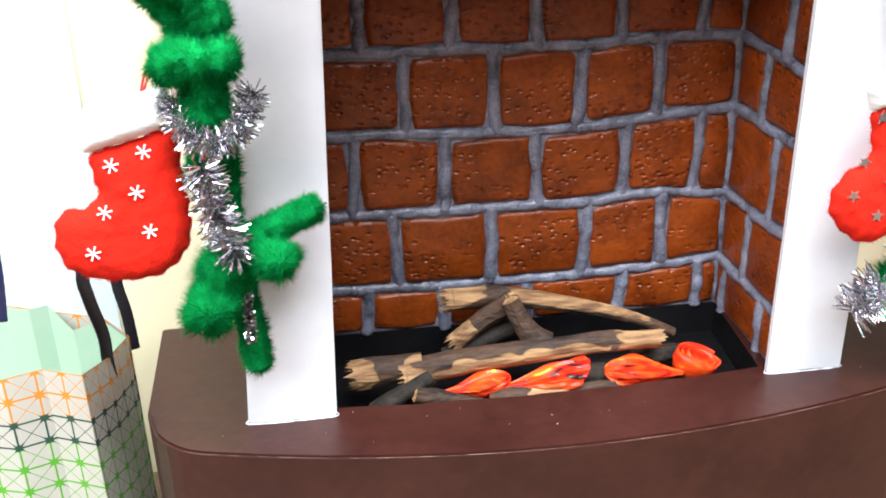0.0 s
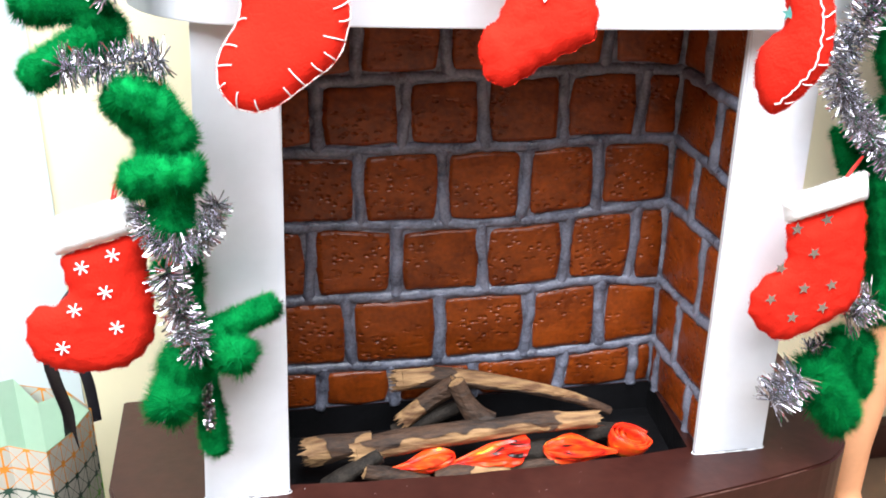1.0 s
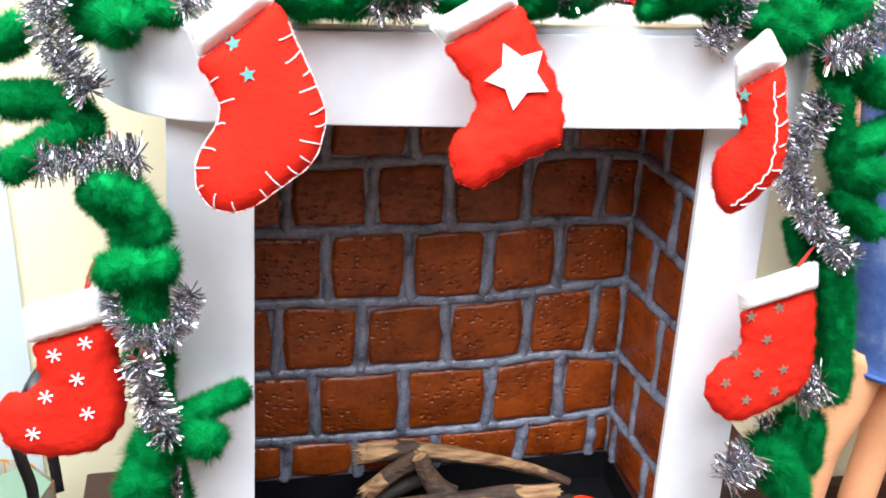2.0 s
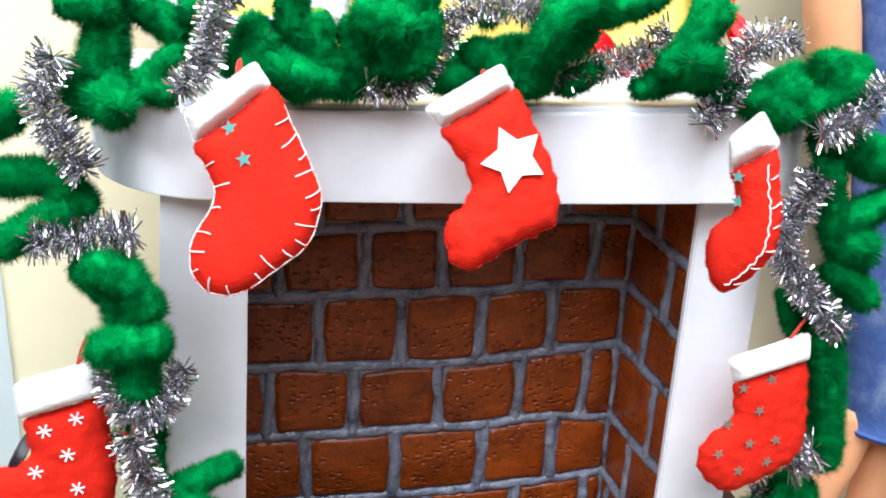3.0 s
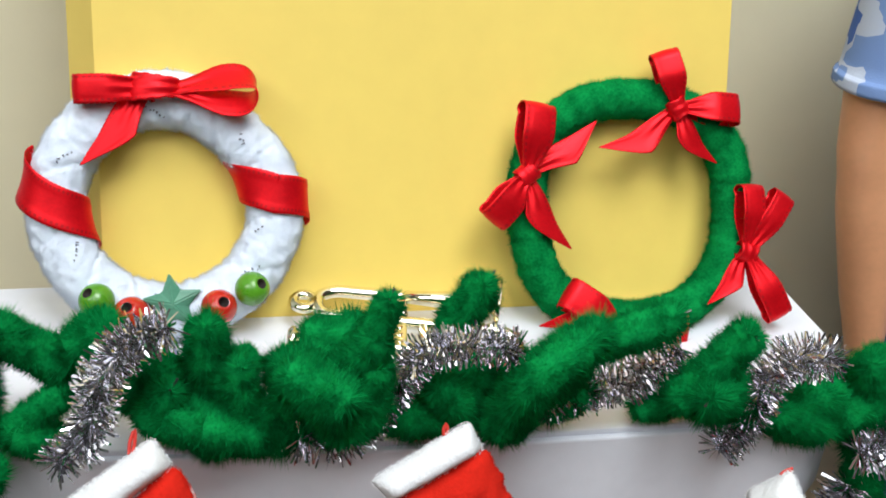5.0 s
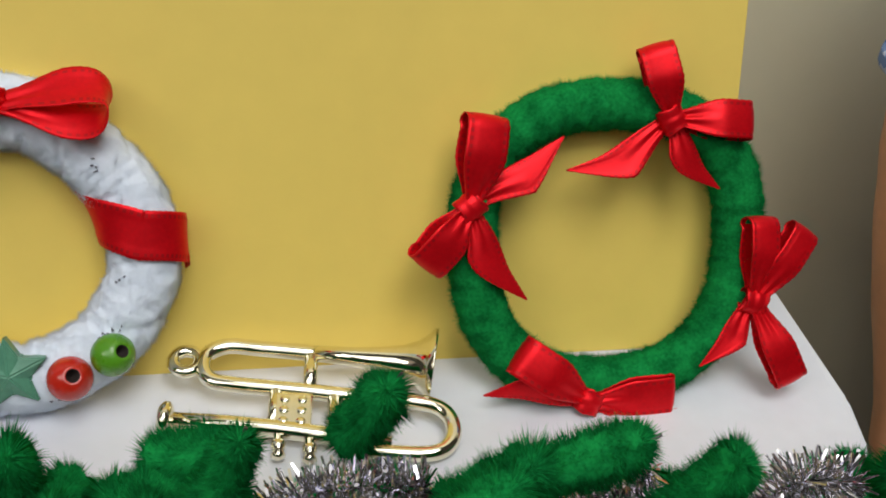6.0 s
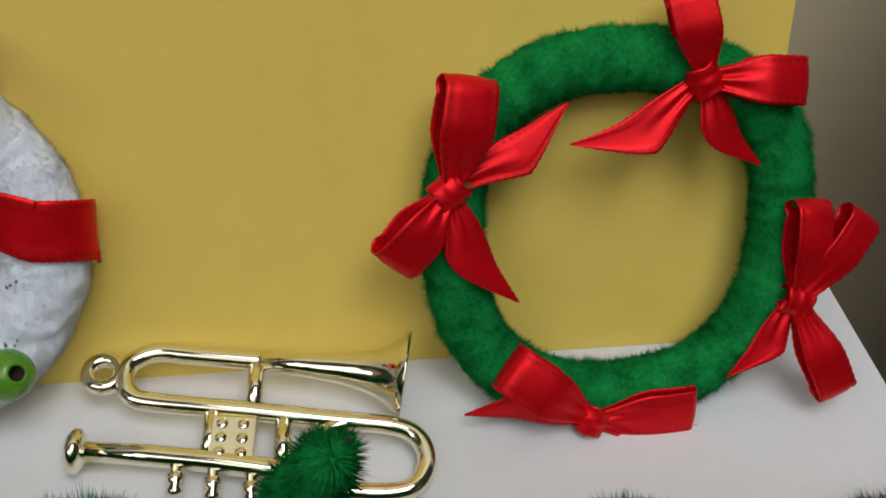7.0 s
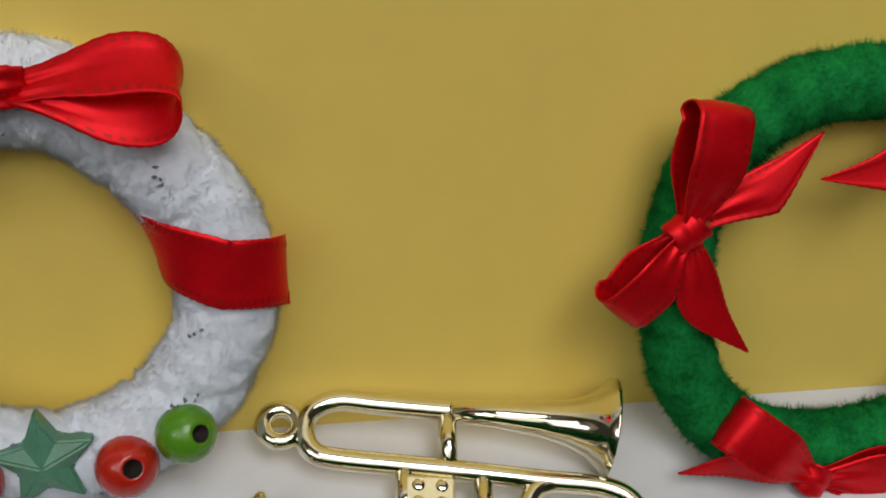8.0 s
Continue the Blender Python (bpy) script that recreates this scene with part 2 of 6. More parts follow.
bmesh.ops.bevel(bm, geom=rim, offset=0.0012, segments=2, affect="EDGES")
hearth = fp("hearth", bm, [BROWN, BLACK], "dark brown painted bowed hearth with a black tray")


def worn_edge():
    """Paint worn thin along the front edge of the hearth."""
    pts = [Vector((x, y - 0.0001, HEARTH_Z - 0.0004)) for x, y in outer[2:-4]]
    bm = bmesh.new()
    for k in range(0, len(pts) - 8, 7):
        run = spline(pts[k:k + 8], 0.0012)
        n = len(run)
        tube(run, [0.00014 * max(0.08, 0.5 + dot_noise(p, 260, 3.0) + 0.5 * dot_noise(p, 60, 1.0)) for p in run], 6, bm)
    tagged(fp("worn_edge", bm, WORN, "", hearth), "pale worn paint along the edge", kind="stuff")


worn_edge()


def specks(seed=4):
    """Dust and drops of white paint on the hearth."""
    rng = random.Random(seed)
    bm = bmesh.new()
    for _ in range(22):
        x, y = rng.uniform(-0.06, 0.25), rng.uniform(-0.022, 0.004)
        if y < -0.026 + 0.03 * ((x - 0.092) / 0.17) ** 2:
            continue
        r = rng.uniform(0.00008, 0.00018)
        bmesh.ops.create_icosphere(bm, subdivisions=1, radius=r, matrix=Matrix.Translation((x, y, HEARTH_Z + r * 0.2)) @ Matrix.Diagonal((rng.uniform(0.8, 2), 1, 0.5, 1)))
    tagged(fp("paint_speck", bm, CARD_WHITE, "", hearth), "tiny drops of white paint", kind="stuff")


specks()


def post(xb0, xb1, xt0, xt1, y0, y1, z0, z1):
    bm = box(0, 1, y0, y1, z0, z1)
    bmesh.ops.subdivide_edges(bm, edges=[e for e in bm.edges if abs(e.verts[0].co.z - e.verts[1].co.z) > 0.01], cuts=8)
    for v in bm.verts:
        u = (v.co.z - z0) / (z1 - z0)
        a, b = xb0 + (xt0 - xb0) * u, xb1 + (xt1 - xb1) * u
        w = 0.0003 * dot_noise(v.co, 25, 3.0 if xb0 < 0 else 9.0)
        v.co.x = a + (b - a) * v.co.x + w
        v.co.y += w * 0.6
    es = [e for e in bm.edges if e.calc_face_angle(0) > 1]
    bmesh.ops.bevel(bm, geom=es, offset=0.0007, segments=2, affect="EDGES")
    return bm


fp("pillar", post(-0.0355, 0.0, -0.0245, 0.0063, 0.0, 0.004, HEARTH_Z, 0.2352), CARD_WHITE, "white painted card pillar")
fp("pillar", post(0.1831, 0.216, 0.1822, 0.2135, 0.0, 0.004, HEARTH_Z, 0.2279), CARD_WHITE, "white painted card pillar")
for x0, x1 in ((-0.0355, 0.0), (0.1831, 0.216)):
    run = spline([Vector((x0 + 0.0006, 0.0036, HEARTH_Z)), Vector((x0 + 0.0002, 0.0004, HEARTH_Z)), Vector(((x0 + x1) / 2, -0.0002, HEARTH_Z)), Vector((x1 - 0.0002, 0.0004, HEARTH_Z)), Vector((x1 - 0.0006, 0.0036, HEARTH_Z))], 0.0008)
    fp("paint_edge", tube(run, [0.0005 * (0.75 + 0.9 * dot_noise(p, 330, x0)) for p in run], 7), CARD_WHITE, "ragged edge of thick white paint", smooth=True)
fp("side_wall", box(-0.0225, -0.0047, 0.004, 0.0826, HEARTH_Z, 0.2352), CARD_WHITE, "white card side of the surround")
fp("side_wall", box(0.1912, 0.2115, 0.004, 0.0826, HEARTH_Z, 0.2276), CARD_WHITE, "white card side of the surround")
# mantel box and its lid
def warped(bm):
    """The handmade mantel: its underside sinks to one end, its lid bulges a little at the front."""
    for v in bm.verts:
        run = v.co.x - 0.0925
        if v.co.z > 0.25:
            v.co.z += max(0.0, min(1.0, (0.03 - v.co.y) / 0.04)) * (0.0015 - 0.02 * run)
        else:
            v.co.z -= 0.037 * run
    return bm


fp("mantel_board", warped(prism(bowed(-0.049, 0.234, -0.0135, 0.004, 0.083, 0.042, 110), 0.2316, 0.2645, 0.0008)), CARD_WHITE, "white painted bowed mantel board", smooth=False)
fp("mantel_lid", warped(prism(bowed(-0.0475, 0.2325, -0.0117, 0.004, 0.0835, 0.042, 110), 0.2645, 0.2665, 0.0005)), CARD_WHITE, "thin white card lid of the mantel")
# tall yellow card box that leans back against the wall
LEAN = math.atan(0.33)
breast = thing("yellow_card_box", "tall plain yellow card box leaning back on the mantel", "card box", (0.096, 0.058, 0.2668))
breast.rotation_euler = (-LEAN, 0, 0)
part("front_panel", box(-0.106, 0.106, 0.0, 0.0016, 0.0, 0.33, 0.0004), YELLOW, breast)
part("side_panel", prism([(-0.1055, 0.0018), (-0.104, 0.0018), (-0.1135, 0.016), (-0.115, 0.016)], 0.0065, 0.33), YELLOW, breast)
part("side_panel", prism([(0.1055, 0.0018), (0.104, 0.0018), (0.1, 0.016), (0.1015, 0.016)], 0.0065, 0.33), YELLOW, breast)

# ---- brick niche ----
BL, BR, BY, FY = -0.002, 0.184, 0.0632, 0.0045
FRONT_R, FRONT_L = 0.187, -0.0026
niche = fp("niche_wall", prism([(BL, BY), (BR, BY), (FRONT_R, FY), (0.1908, FY), (0.1908, 0.0745), (-0.0045, 0.0745), (-0.0045, FY), (FRONT_L, FY)], 0.0302, 0.2335), MORTAR, "grey mortar lining of the niche")
# height in mm of each wavy bed joint at seven stations along the back
STATIONS = (0, 30, 60, 90, 120, 150, 184)
BEDS = ((53, 52.2, 51.4, 51.2, 51.2, 52.5, 54.8), (89.5, 89, 88.5, 88.5, 87.8, 90, 87), (126.5, 126, 124.2, 123.2, 123.6, 126.5, 128.3), (161.5, 161.1, 161.1, 160.3, 159.8, 161.4, 160.3), (192, 193, 193, 193.5, 193.5, 194.2, 192))
BEDS_FRONT = (55.2, 91.5, 130.6, 160, 192)
JOINTS = ((0.0182, 0.0527, 0.0916, 0.136, 0.1735), (0.0323, 0.0751, 0.118, 0.1541), (0.0153, 0.0545, 0.095, 0.1346, 0.1675), (0.0381, 0.076, 0.1136, 0.1474), (0.0209, 0.0583, 0.0935, 0.1298, 0.1651), (0.0382, 0.0759, 0.1119, 0.1482))
SIDE_JOINTS = ((0.008, 0.044), (0.025,), (0.041,), (0.0255,), (0.04,), (0.025,))
GAP = 0.0046


def bed(k, x):
    """Height of bed joint k at x on the back wall; the lowest and highest are the hearth and the mantel."""
    if k < 0:
        return 0.0290
    if k > 4:
        return 0.2338
    return float(np.interp(x * 1000, STATIONS, BEDS[k])) / 1000


def side_bed(k, a, right):
    """The same on a side wall, a from the back corner."""
    if k < 0 or k > 4:
        return bed(k, 0)
    back, front = (bed(k, BR), BEDS_FRONT[k] / 1000) if right else (bed(k, BL), bed(k, BL))
    return back + (front - back) * a / 0.059


def brick(name, a0, a1, low, high, place, seed):
    """One rounded, uneven brick; low and high give its edges along the run, place(a, h, z) the point in space."""
    bm = bmesh.new()
    us, hs = (0.0, 0.03, 0.1, 0.5, 0.9, 0.97, 1.0), (0.0, 0.75, 1.0, 1.0, 1.0, 0.75, 0.0)
    grid = []
    for j, v in enumerate(us):
        row = []
        for i, u in enumerate(us):
            h = min(hs[i], hs[j])
            a = a0 + (a1 - a0) * u
            z0, z1 = low(a), high(a)
            z = z0 + (z1 - z0) * v
            q = (a, seed, z)
            a += 0.0018 * dot_noise(q, 75, seed) + 0.0009 * dot_noise(q, 230, seed + 5)
            z += 0.0015 * dot_noise(q, 70, seed + 11) + 0.0009 * dot_noise(q, 220, seed + 7)
            corner = (abs(u - 0.5) * 2) ** 6 * (abs(v - 0.5) * 2) ** 6
            a += (0.0011 if u < 0.5 else -0.0011) * corner
            z += (0.0011 if v < 0.5 else -0.0011) * corner
            hh = 0.0017 * h + 0.0006 * h * dot_noise(q, 110, seed + 3) - (0.0008 if h == 0 else 0)
            row.append(bm.verts.new(place(a, hh, z)))
        grid.append(row)
    for j in range(6):
        for i in range(6):
            bm.faces.new((grid[j][i], grid[j][i + 1], grid[j + 1][i + 1], grid[j + 1][i]))
    return fp(name, bm, BRICK, "", niche, True)


def back_place(a, h, z):
    return (a, BY - h, z)


def side_place(x0, y0, x1, y1):
    d = Vector((x1 - x0, y1 - y0, 0)).normalized()
    n = Vector((-d.y, d.x, 0)) if x0 < 0.09 else Vector((d.y, -d.x, 0))
    return lambda a, h, z: (x0 + d.x * a + n.x * h, y0 + d.y * a + n.y * h, z)


def mortar_beads():
    """Lumpy ridges of mortar pressed into the joints."""
    bm = bmesh.new()

    def ridge(pts, seed, r=0.0027):
        p = spline(pts, 0.0016)
        q = [v + Vector((0.001 * dot_noise(v, 110, seed), 0, 0.001 * dot_noise(v, 120, seed + 9))) for v in p]
        tube(q, [r * (1 + 0.34 * dot_noise(v, 150, seed + 4) + 0.2 * dot_noise(v, 480, seed)) for v in q], 10, bm)

    deep = BY + 0.0008
    sides = ((BR, BY, FRONT_R, FY, True), (BL, BY, FRONT_L, FY, False))
    for r in range(6):
        if r < 5:
            ridge([Vector((x, deep, bed(r, x))) for x in (BL, 0.015, 0.03, 0.045, 0.06, 0.075, 0.09, 0.105, 0.12, 0.135, 0.15, 0.168, BR)], r + 1.7)
            for x0, y0, x1, y1, right in sides:
                ridge([Vector((x0 + (x1 - x0) * q, y0 + (y1 - y0) * q, side_bed(r, 0.059 * q, right))) for q in (0, 0.5, 1)], r + 3.1, 0.0027)
        for k, x in enumerate((BL, *JOINTS[r], BR)):
            z0, z1 = bed(r - 1, x), bed(r, x)
            lean = 0.0016 * math.sin(r * 2.7 + k * 1.9)
            ridge([Vector((x - lean, deep, z0)), Vector((x + lean * 0.4, deep, (z0 + z1) / 2)), Vector((x + lean, deep, z1))], r * 3.3 + k * 1.3, 0.0029)
        for x0, y0, x1, y1, right in sides:
            d = Vector((x1 - x0, y1 - y0, 0)).normalized()
            for a in SIDE_JOINTS[r]:
                p = Vector((x0, y0, 0)) + d * a
                z0, z1 = side_bed(r - 1, a, right), side_bed(r, a, right)
                ridge([p + Vector((0, 0, z0)), p + Vector((0, 0, (z0 + z1) / 2)), p + Vector((0, 0, z1))], r * 2.1 + a * 90, 0.0026)
    tagged(fp("mortar", bm, MORTAR, "", niche, True), "lumpy glossy grey mortar joints", kind="stuff")


def lay_bricks():
    half = GAP / 2
    for r in range(6):
        cuts = [BL + 0.0005, *JOINTS[r], BR - 0.0005]
        for k in range(len(cuts) - 1):
            a0 = cuts[k] + (half if k else 0.001)
            a1 = cuts[k + 1] - (half if k < len(cuts) - 2 else 0.0016)
            if a1 - a0 > 0.003:
                brick("brick", a0, a1, lambda a: bed(r - 1, a) + half, lambda a: bed(r, a) - half, back_place, r * 7.3 + k * 1.9)
        for place, right, side in ((side_place(BR, BY, FRONT_R, FY), True, 1), (side_place(BL, BY, FRONT_L, FY), False, 2)):
            cuts = [0.0008, *SIDE_JOINTS[r], 0.0585]
            for k in range(len(cuts) - 1):
                a0 = cuts[k] + (half if k else 0.0012)
                a1 = cuts[k + 1] - (half if k < len(cuts) - 2 else 0)
                brick("brick", a0, a1, lambda a: side_bed(r - 1, a, right) + half, lambda a: side_bed(r, a, right) - half, place, side * 50 + r * 5.1 + k * 2.7)


lay_bricks()
mortar_beads()

# ---- more materials ----
GREEN = material("green_chenille", (0.004, 0.31, 0.072), 0.9, vary=0.25, scale=160, second=(0.012, 0.53, 0.13), spec=0.05, island=0.25)
SILVER = material("silver_foil", (0.7, 0.7, 0.74), 0.16, 1.0, vary=0.05, scale=300, island=0.3)
WIRE = material("dark_wire", (0.14, 0.14, 0.15), 0.35, 0.8, scale=300)
WHITE_PLUSH = material("white_plush", (0.79, 0.86, 0.97), 0.95, vary=0.04, scale=150, spec=0.05, bump=0.12, bump_scale=900, dist=0.0004)
SATIN_EDGE = material("red_satin_edge", (0.5, 0.002, 0.006), 0.5, 0.5, vary=0.1, scale=200)
SATIN = material("red_satin", (0.72, 0.004, 0.011), 0.4, 0.5, vary=0.1, scale=140, bump=0.05, bump_scale=2500, sheen=0.0, spec=0.26, dist=0.0002)


def let_light_through(m, share=0.5):
    """Thin fibres pass part of the light on."""
    nt = m.node_tree
    b = nt.nodes["Principled BSDF"]
    tr = nt.nodes.new("ShaderNodeBsdfTranslucent")
    nt.links.new(b.inputs["Base Color"].links[0].from_socket, tr.inputs["Color"])
    mx = nt.nodes.new("ShaderNodeMixShader")
    mx.inputs[0].default_value = share
    nt.links.new(b.outputs[0], mx.inputs[1])
    nt.links.new(tr.outputs[0], mx.inputs[2])
    nt.links.new(mx.outputs[0], nt.nodes["Material Output"].inputs["Surface"])


let_light_through(GREEN, 0.5)
WHITE_PILE = material("white_pile", (0.82, 0.88, 0.99), 0.95, vary=0.03, scale=150, spec=0.05)
let_light_through(WHITE_PILE, 0.4)
GOLD = material("gold_plating", (0.9, 0.84, 0.63), 0.09, 1.0, vary=0.05, scale=120, second=(0.94, 0.9, 0.74))
BEAD_RED = material("red_lacquer", (0.52, 0.02, 0.01), 0.25, vary=0.08, scale=200, coat=0.4)
BEAD_GREEN = material("green_lacquer", (0.085, 0.28, 0.015), 0.28, vary=0.1, scale=200, coat=0.3)
# near black in place of the shade inside the bead holes
HOLE_SHADE = material("hole_shade", (0.02, 0.012, 0.01), 0.7)
MINT = material("mint_plastic", (0.075, 0.24, 0.155), 0.3, vary=0.08, scale=150, second=(0.095, 0.29, 0.19))
STAR_FOIL = material("silver_star_foil", (0.72, 0.73, 0.76), 0.16, 0.95, vary=0.1, scale=500)
STAR_TEAL = material("teal_star_foil", (0.22, 0.62, 0.58), 0.25, 0.6, vary=0.1, scale=500)
FLAKE = material("white_flake", (0.88, 0.87, 0.9), 0.4, vary=0.04, scale=500)


def grained(m, along=0.16):
    """Stretches the grain of a wood along the twigs."""
    nt = m.node_tree
    for tex in [n for n in nt.nodes if n.type == "TEX_NOISE"]:
        mp = nt.nodes.new("ShaderNodeMapping")
        mp.inputs["Scale"].default_value = (along, 1, 1)
        nt.links.new(tex.inputs["Vector"].links[0].from_socket, mp.inputs["Vector"])
        nt.links.new(mp.outputs[0], tex.inputs["Vector"])
    return m


BARK = grained(material("bark", (0.02, 0.012, 0.009), 0.75, vary=0.5, scale=110, second=(0.088, 0.044, 0.024), bump=1.0, bump_scale=420, dist=0.0016), 0.3)
PEELED = grained(material("peeled_wood", (0.2, 0.095, 0.04), 0.55, vary=0.4, scale=120, second=(0.44, 0.27, 0.13), bump=0.6, bump_scale=500, dist=0.001))


def twig_material():
    """Bark that gives way to bare wood where the attribute says that it is gone."""
    m = BARK.copy()
    m.name = "bark_and_wood"
    nt = m.node_tree
    b = nt.nodes["Principled BSDF"]
    bark = b.inputs["Base Color"].links[0].from_socket
    tc, mp, grain = nt.nodes.new("ShaderNodeTexCoord"), nt.nodes.new("ShaderNodeMapping"), nt.nodes.new("ShaderNodeTexNoise")
    mp.inputs["Scale"].default_value = (0.14, 1, 1)
    grain.inputs["Scale"].default_value, grain.inputs["Detail"].default_value = 330 / U, 4
    nt.links.new(tc.outputs["Object"], mp.inputs["Vector"])
    nt.links.new(mp.outputs[0], grain.inputs["Vector"])
    wood = nt.nodes.new("ShaderNodeValToRGB")
    els = wood.color_ramp.elements
    els[0].position, els[0].color = 0.34, (0.12, 0.052, 0.022, 1)
    els[1].position, els[1].color = 0.66, (0.42, 0.25, 0.115, 1)
    nt.links.new(grain.outputs["Fac"], wood.inputs["Fac"])
    at = nt.nodes.new("ShaderNodeAttribute")
    at.attribute_name = "bare"
    ragged = nt.nodes.new("ShaderNodeMath")
    ragged.operation = "MULTIPLY_ADD"
    ragged.inputs[1].default_value = 0.7
    nt.links.new(grain.outputs["Fac"], ragged.inputs[0])
    nt.links.new(at.outputs["Fac"], ragged.inputs[2])
    edge = nt.nodes.new("ShaderNodeMapRange")
    edge.inputs["From Min"].default_value, edge.inputs["From Max"].default_value = 0.72, 0.95
    nt.links.new(ragged.outputs[0], edge.inputs["Value"])
    mix = nt.nodes.new("ShaderNodeMix")
    mix.data_type = "RGBA"
    nt.links.new(edge.outputs[0], mix.inputs["Factor"])
    nt.links.new(bark, mix.inputs["A"])
    nt.links.new(wood.outputs["Color"], mix.inputs["B"])
    nt.links.new(mix.outputs["Result"], b.inputs["Base Color"])
    return m


TWIG = twig_material()
CHAR = material("charred_wood", (0.014, 0.011, 0.01), 0.75, vary=0.4, scale=150, bump=0.9, bump_scale=350, second=(0.04, 0.032, 0.026), spec=0.2)
NAVY_RIBBON = material("navy_ribbon", (0.012, 0.014, 0.06), 0.5, vary=0.2, scale=200, bump=0.4, bump_scale=1200, dist=0.0003)
BLACK_RIBBON = material("black_ribbon", (0.012, 0.012, 0.018), 0.32, vary=0.3, scale=200, bump=0.4, bump_scale=1200, dist=0.0003)
PAPER_IN = material("pale_green_paper", (0.42, 0.58, 0.45), 0.6, vary=0.03, scale=30)
SKIN = material("doll_vinyl", (0.82, 0.4, 0.21), 0.34, vary=0.05, scale=40, spec=0.4)


def ember_material():
    m = material("ember_paper", (0.85, 0.1, 0.02), 0.33, scale=90, spec=0.3)
    nt = m.node_tree
    tc = nt.nodes.new("ShaderNodeTexCoord")
    n = nt.nodes.new("ShaderNodeTexNoise")
    n.inputs["Scale"].default_value, n.inputs["Detail"].default_value, n.inputs["Distortion"].default_value = 95 / U, 3, 1.6
    r = nt.nodes.new("ShaderNodeValToRGB")
    els = r.color_ramp.elements
    els[0].position, els[0].color = 0.34, (0.012, 0.008, 0.006, 1)
    els[1].position, els[1].color = 0.73, (0.9, 0.6, 0.03, 1)
    for pos, col in ((0.37, (0.6, 0.012, 0.008, 1)), (0.47, (0.88, 0.05, 0.012, 1)), (0.67, (0.88, 0.11, 0.012, 1))):
        e = els.new(pos)
        e.color = col
    mp = nt.nodes.new("ShaderNodeMapping")
    mp.inputs["Scale"].default_value = (0.45, 1.2, 1)
    nt.links.new(tc.outputs["Object"], mp.inputs["Vector"])
    nt.links.new(mp.outputs[0], n.inputs["Vector"])
    nt.links.new(n.outputs["Fac"], r.inputs["Fac"])
    nt.links.new(r.outputs["Color"], nt.nodes["Principled BSDF"].inputs["Base Color"])
    return m


EMBER = ember_material()


def cloth_material(name, low, mid, light, share, size, kind):
    """Blue doll cloth: a patchwork print, or faded denim."""
    m = material(name, mid, 0.8, scale=70, bump=0.4, bump_scale=1100, dist=0.0004)
    nt = m.node_tree
    tc = nt.nodes.new("ShaderNodeTexCoord")
    v = nt.nodes.new("ShaderNodeTexVoronoi" if kind == "print" else "ShaderNodeTexNoise")
    v.inputs["Scale"].default_value = size / U
    r = nt.nodes.new("ShaderNodeValToRGB")
    if kind == "print":
        v.distance = "CHEBYCHEV"
        r.color_ramp.interpolation = "CONSTANT"
    else:
        v.inputs["Detail"].default_value, v.inputs["Roughness"].default_value = 8, 0.72
    els = r.color_ramp.elements
    els[0].position, els[0].color, els[1].position, els[1].color = (0.0 if kind == "print" else 0.34), (*low, 1), share[0], (*mid, 1)
    els.new(share[1]).color = (*light, 1)
    nt.links.new(tc.outputs["Object"], v.inputs["Vector"])
    nt.links.new(v.outputs["Color" if kind == "print" else "Fac"], r.inputs["Fac"])
    nt.links.new(r.outputs["Color"], nt.nodes["Principled BSDF"].inputs["Base Color"])
    return m


PRINT = cloth_material("printed_cotton", (0.06, 0.15, 0.5), (0.2, 0.32, 0.62), (0.55, 0.62, 0.76), (0.3, 0.55), 78, "print")
DENIM = cloth_material("faded_denim", (0.03, 0.07, 0.26), (0.07, 0.14, 0.4), (0.24, 0.32, 0.52), (0.52, 0.72), 34, "denim")


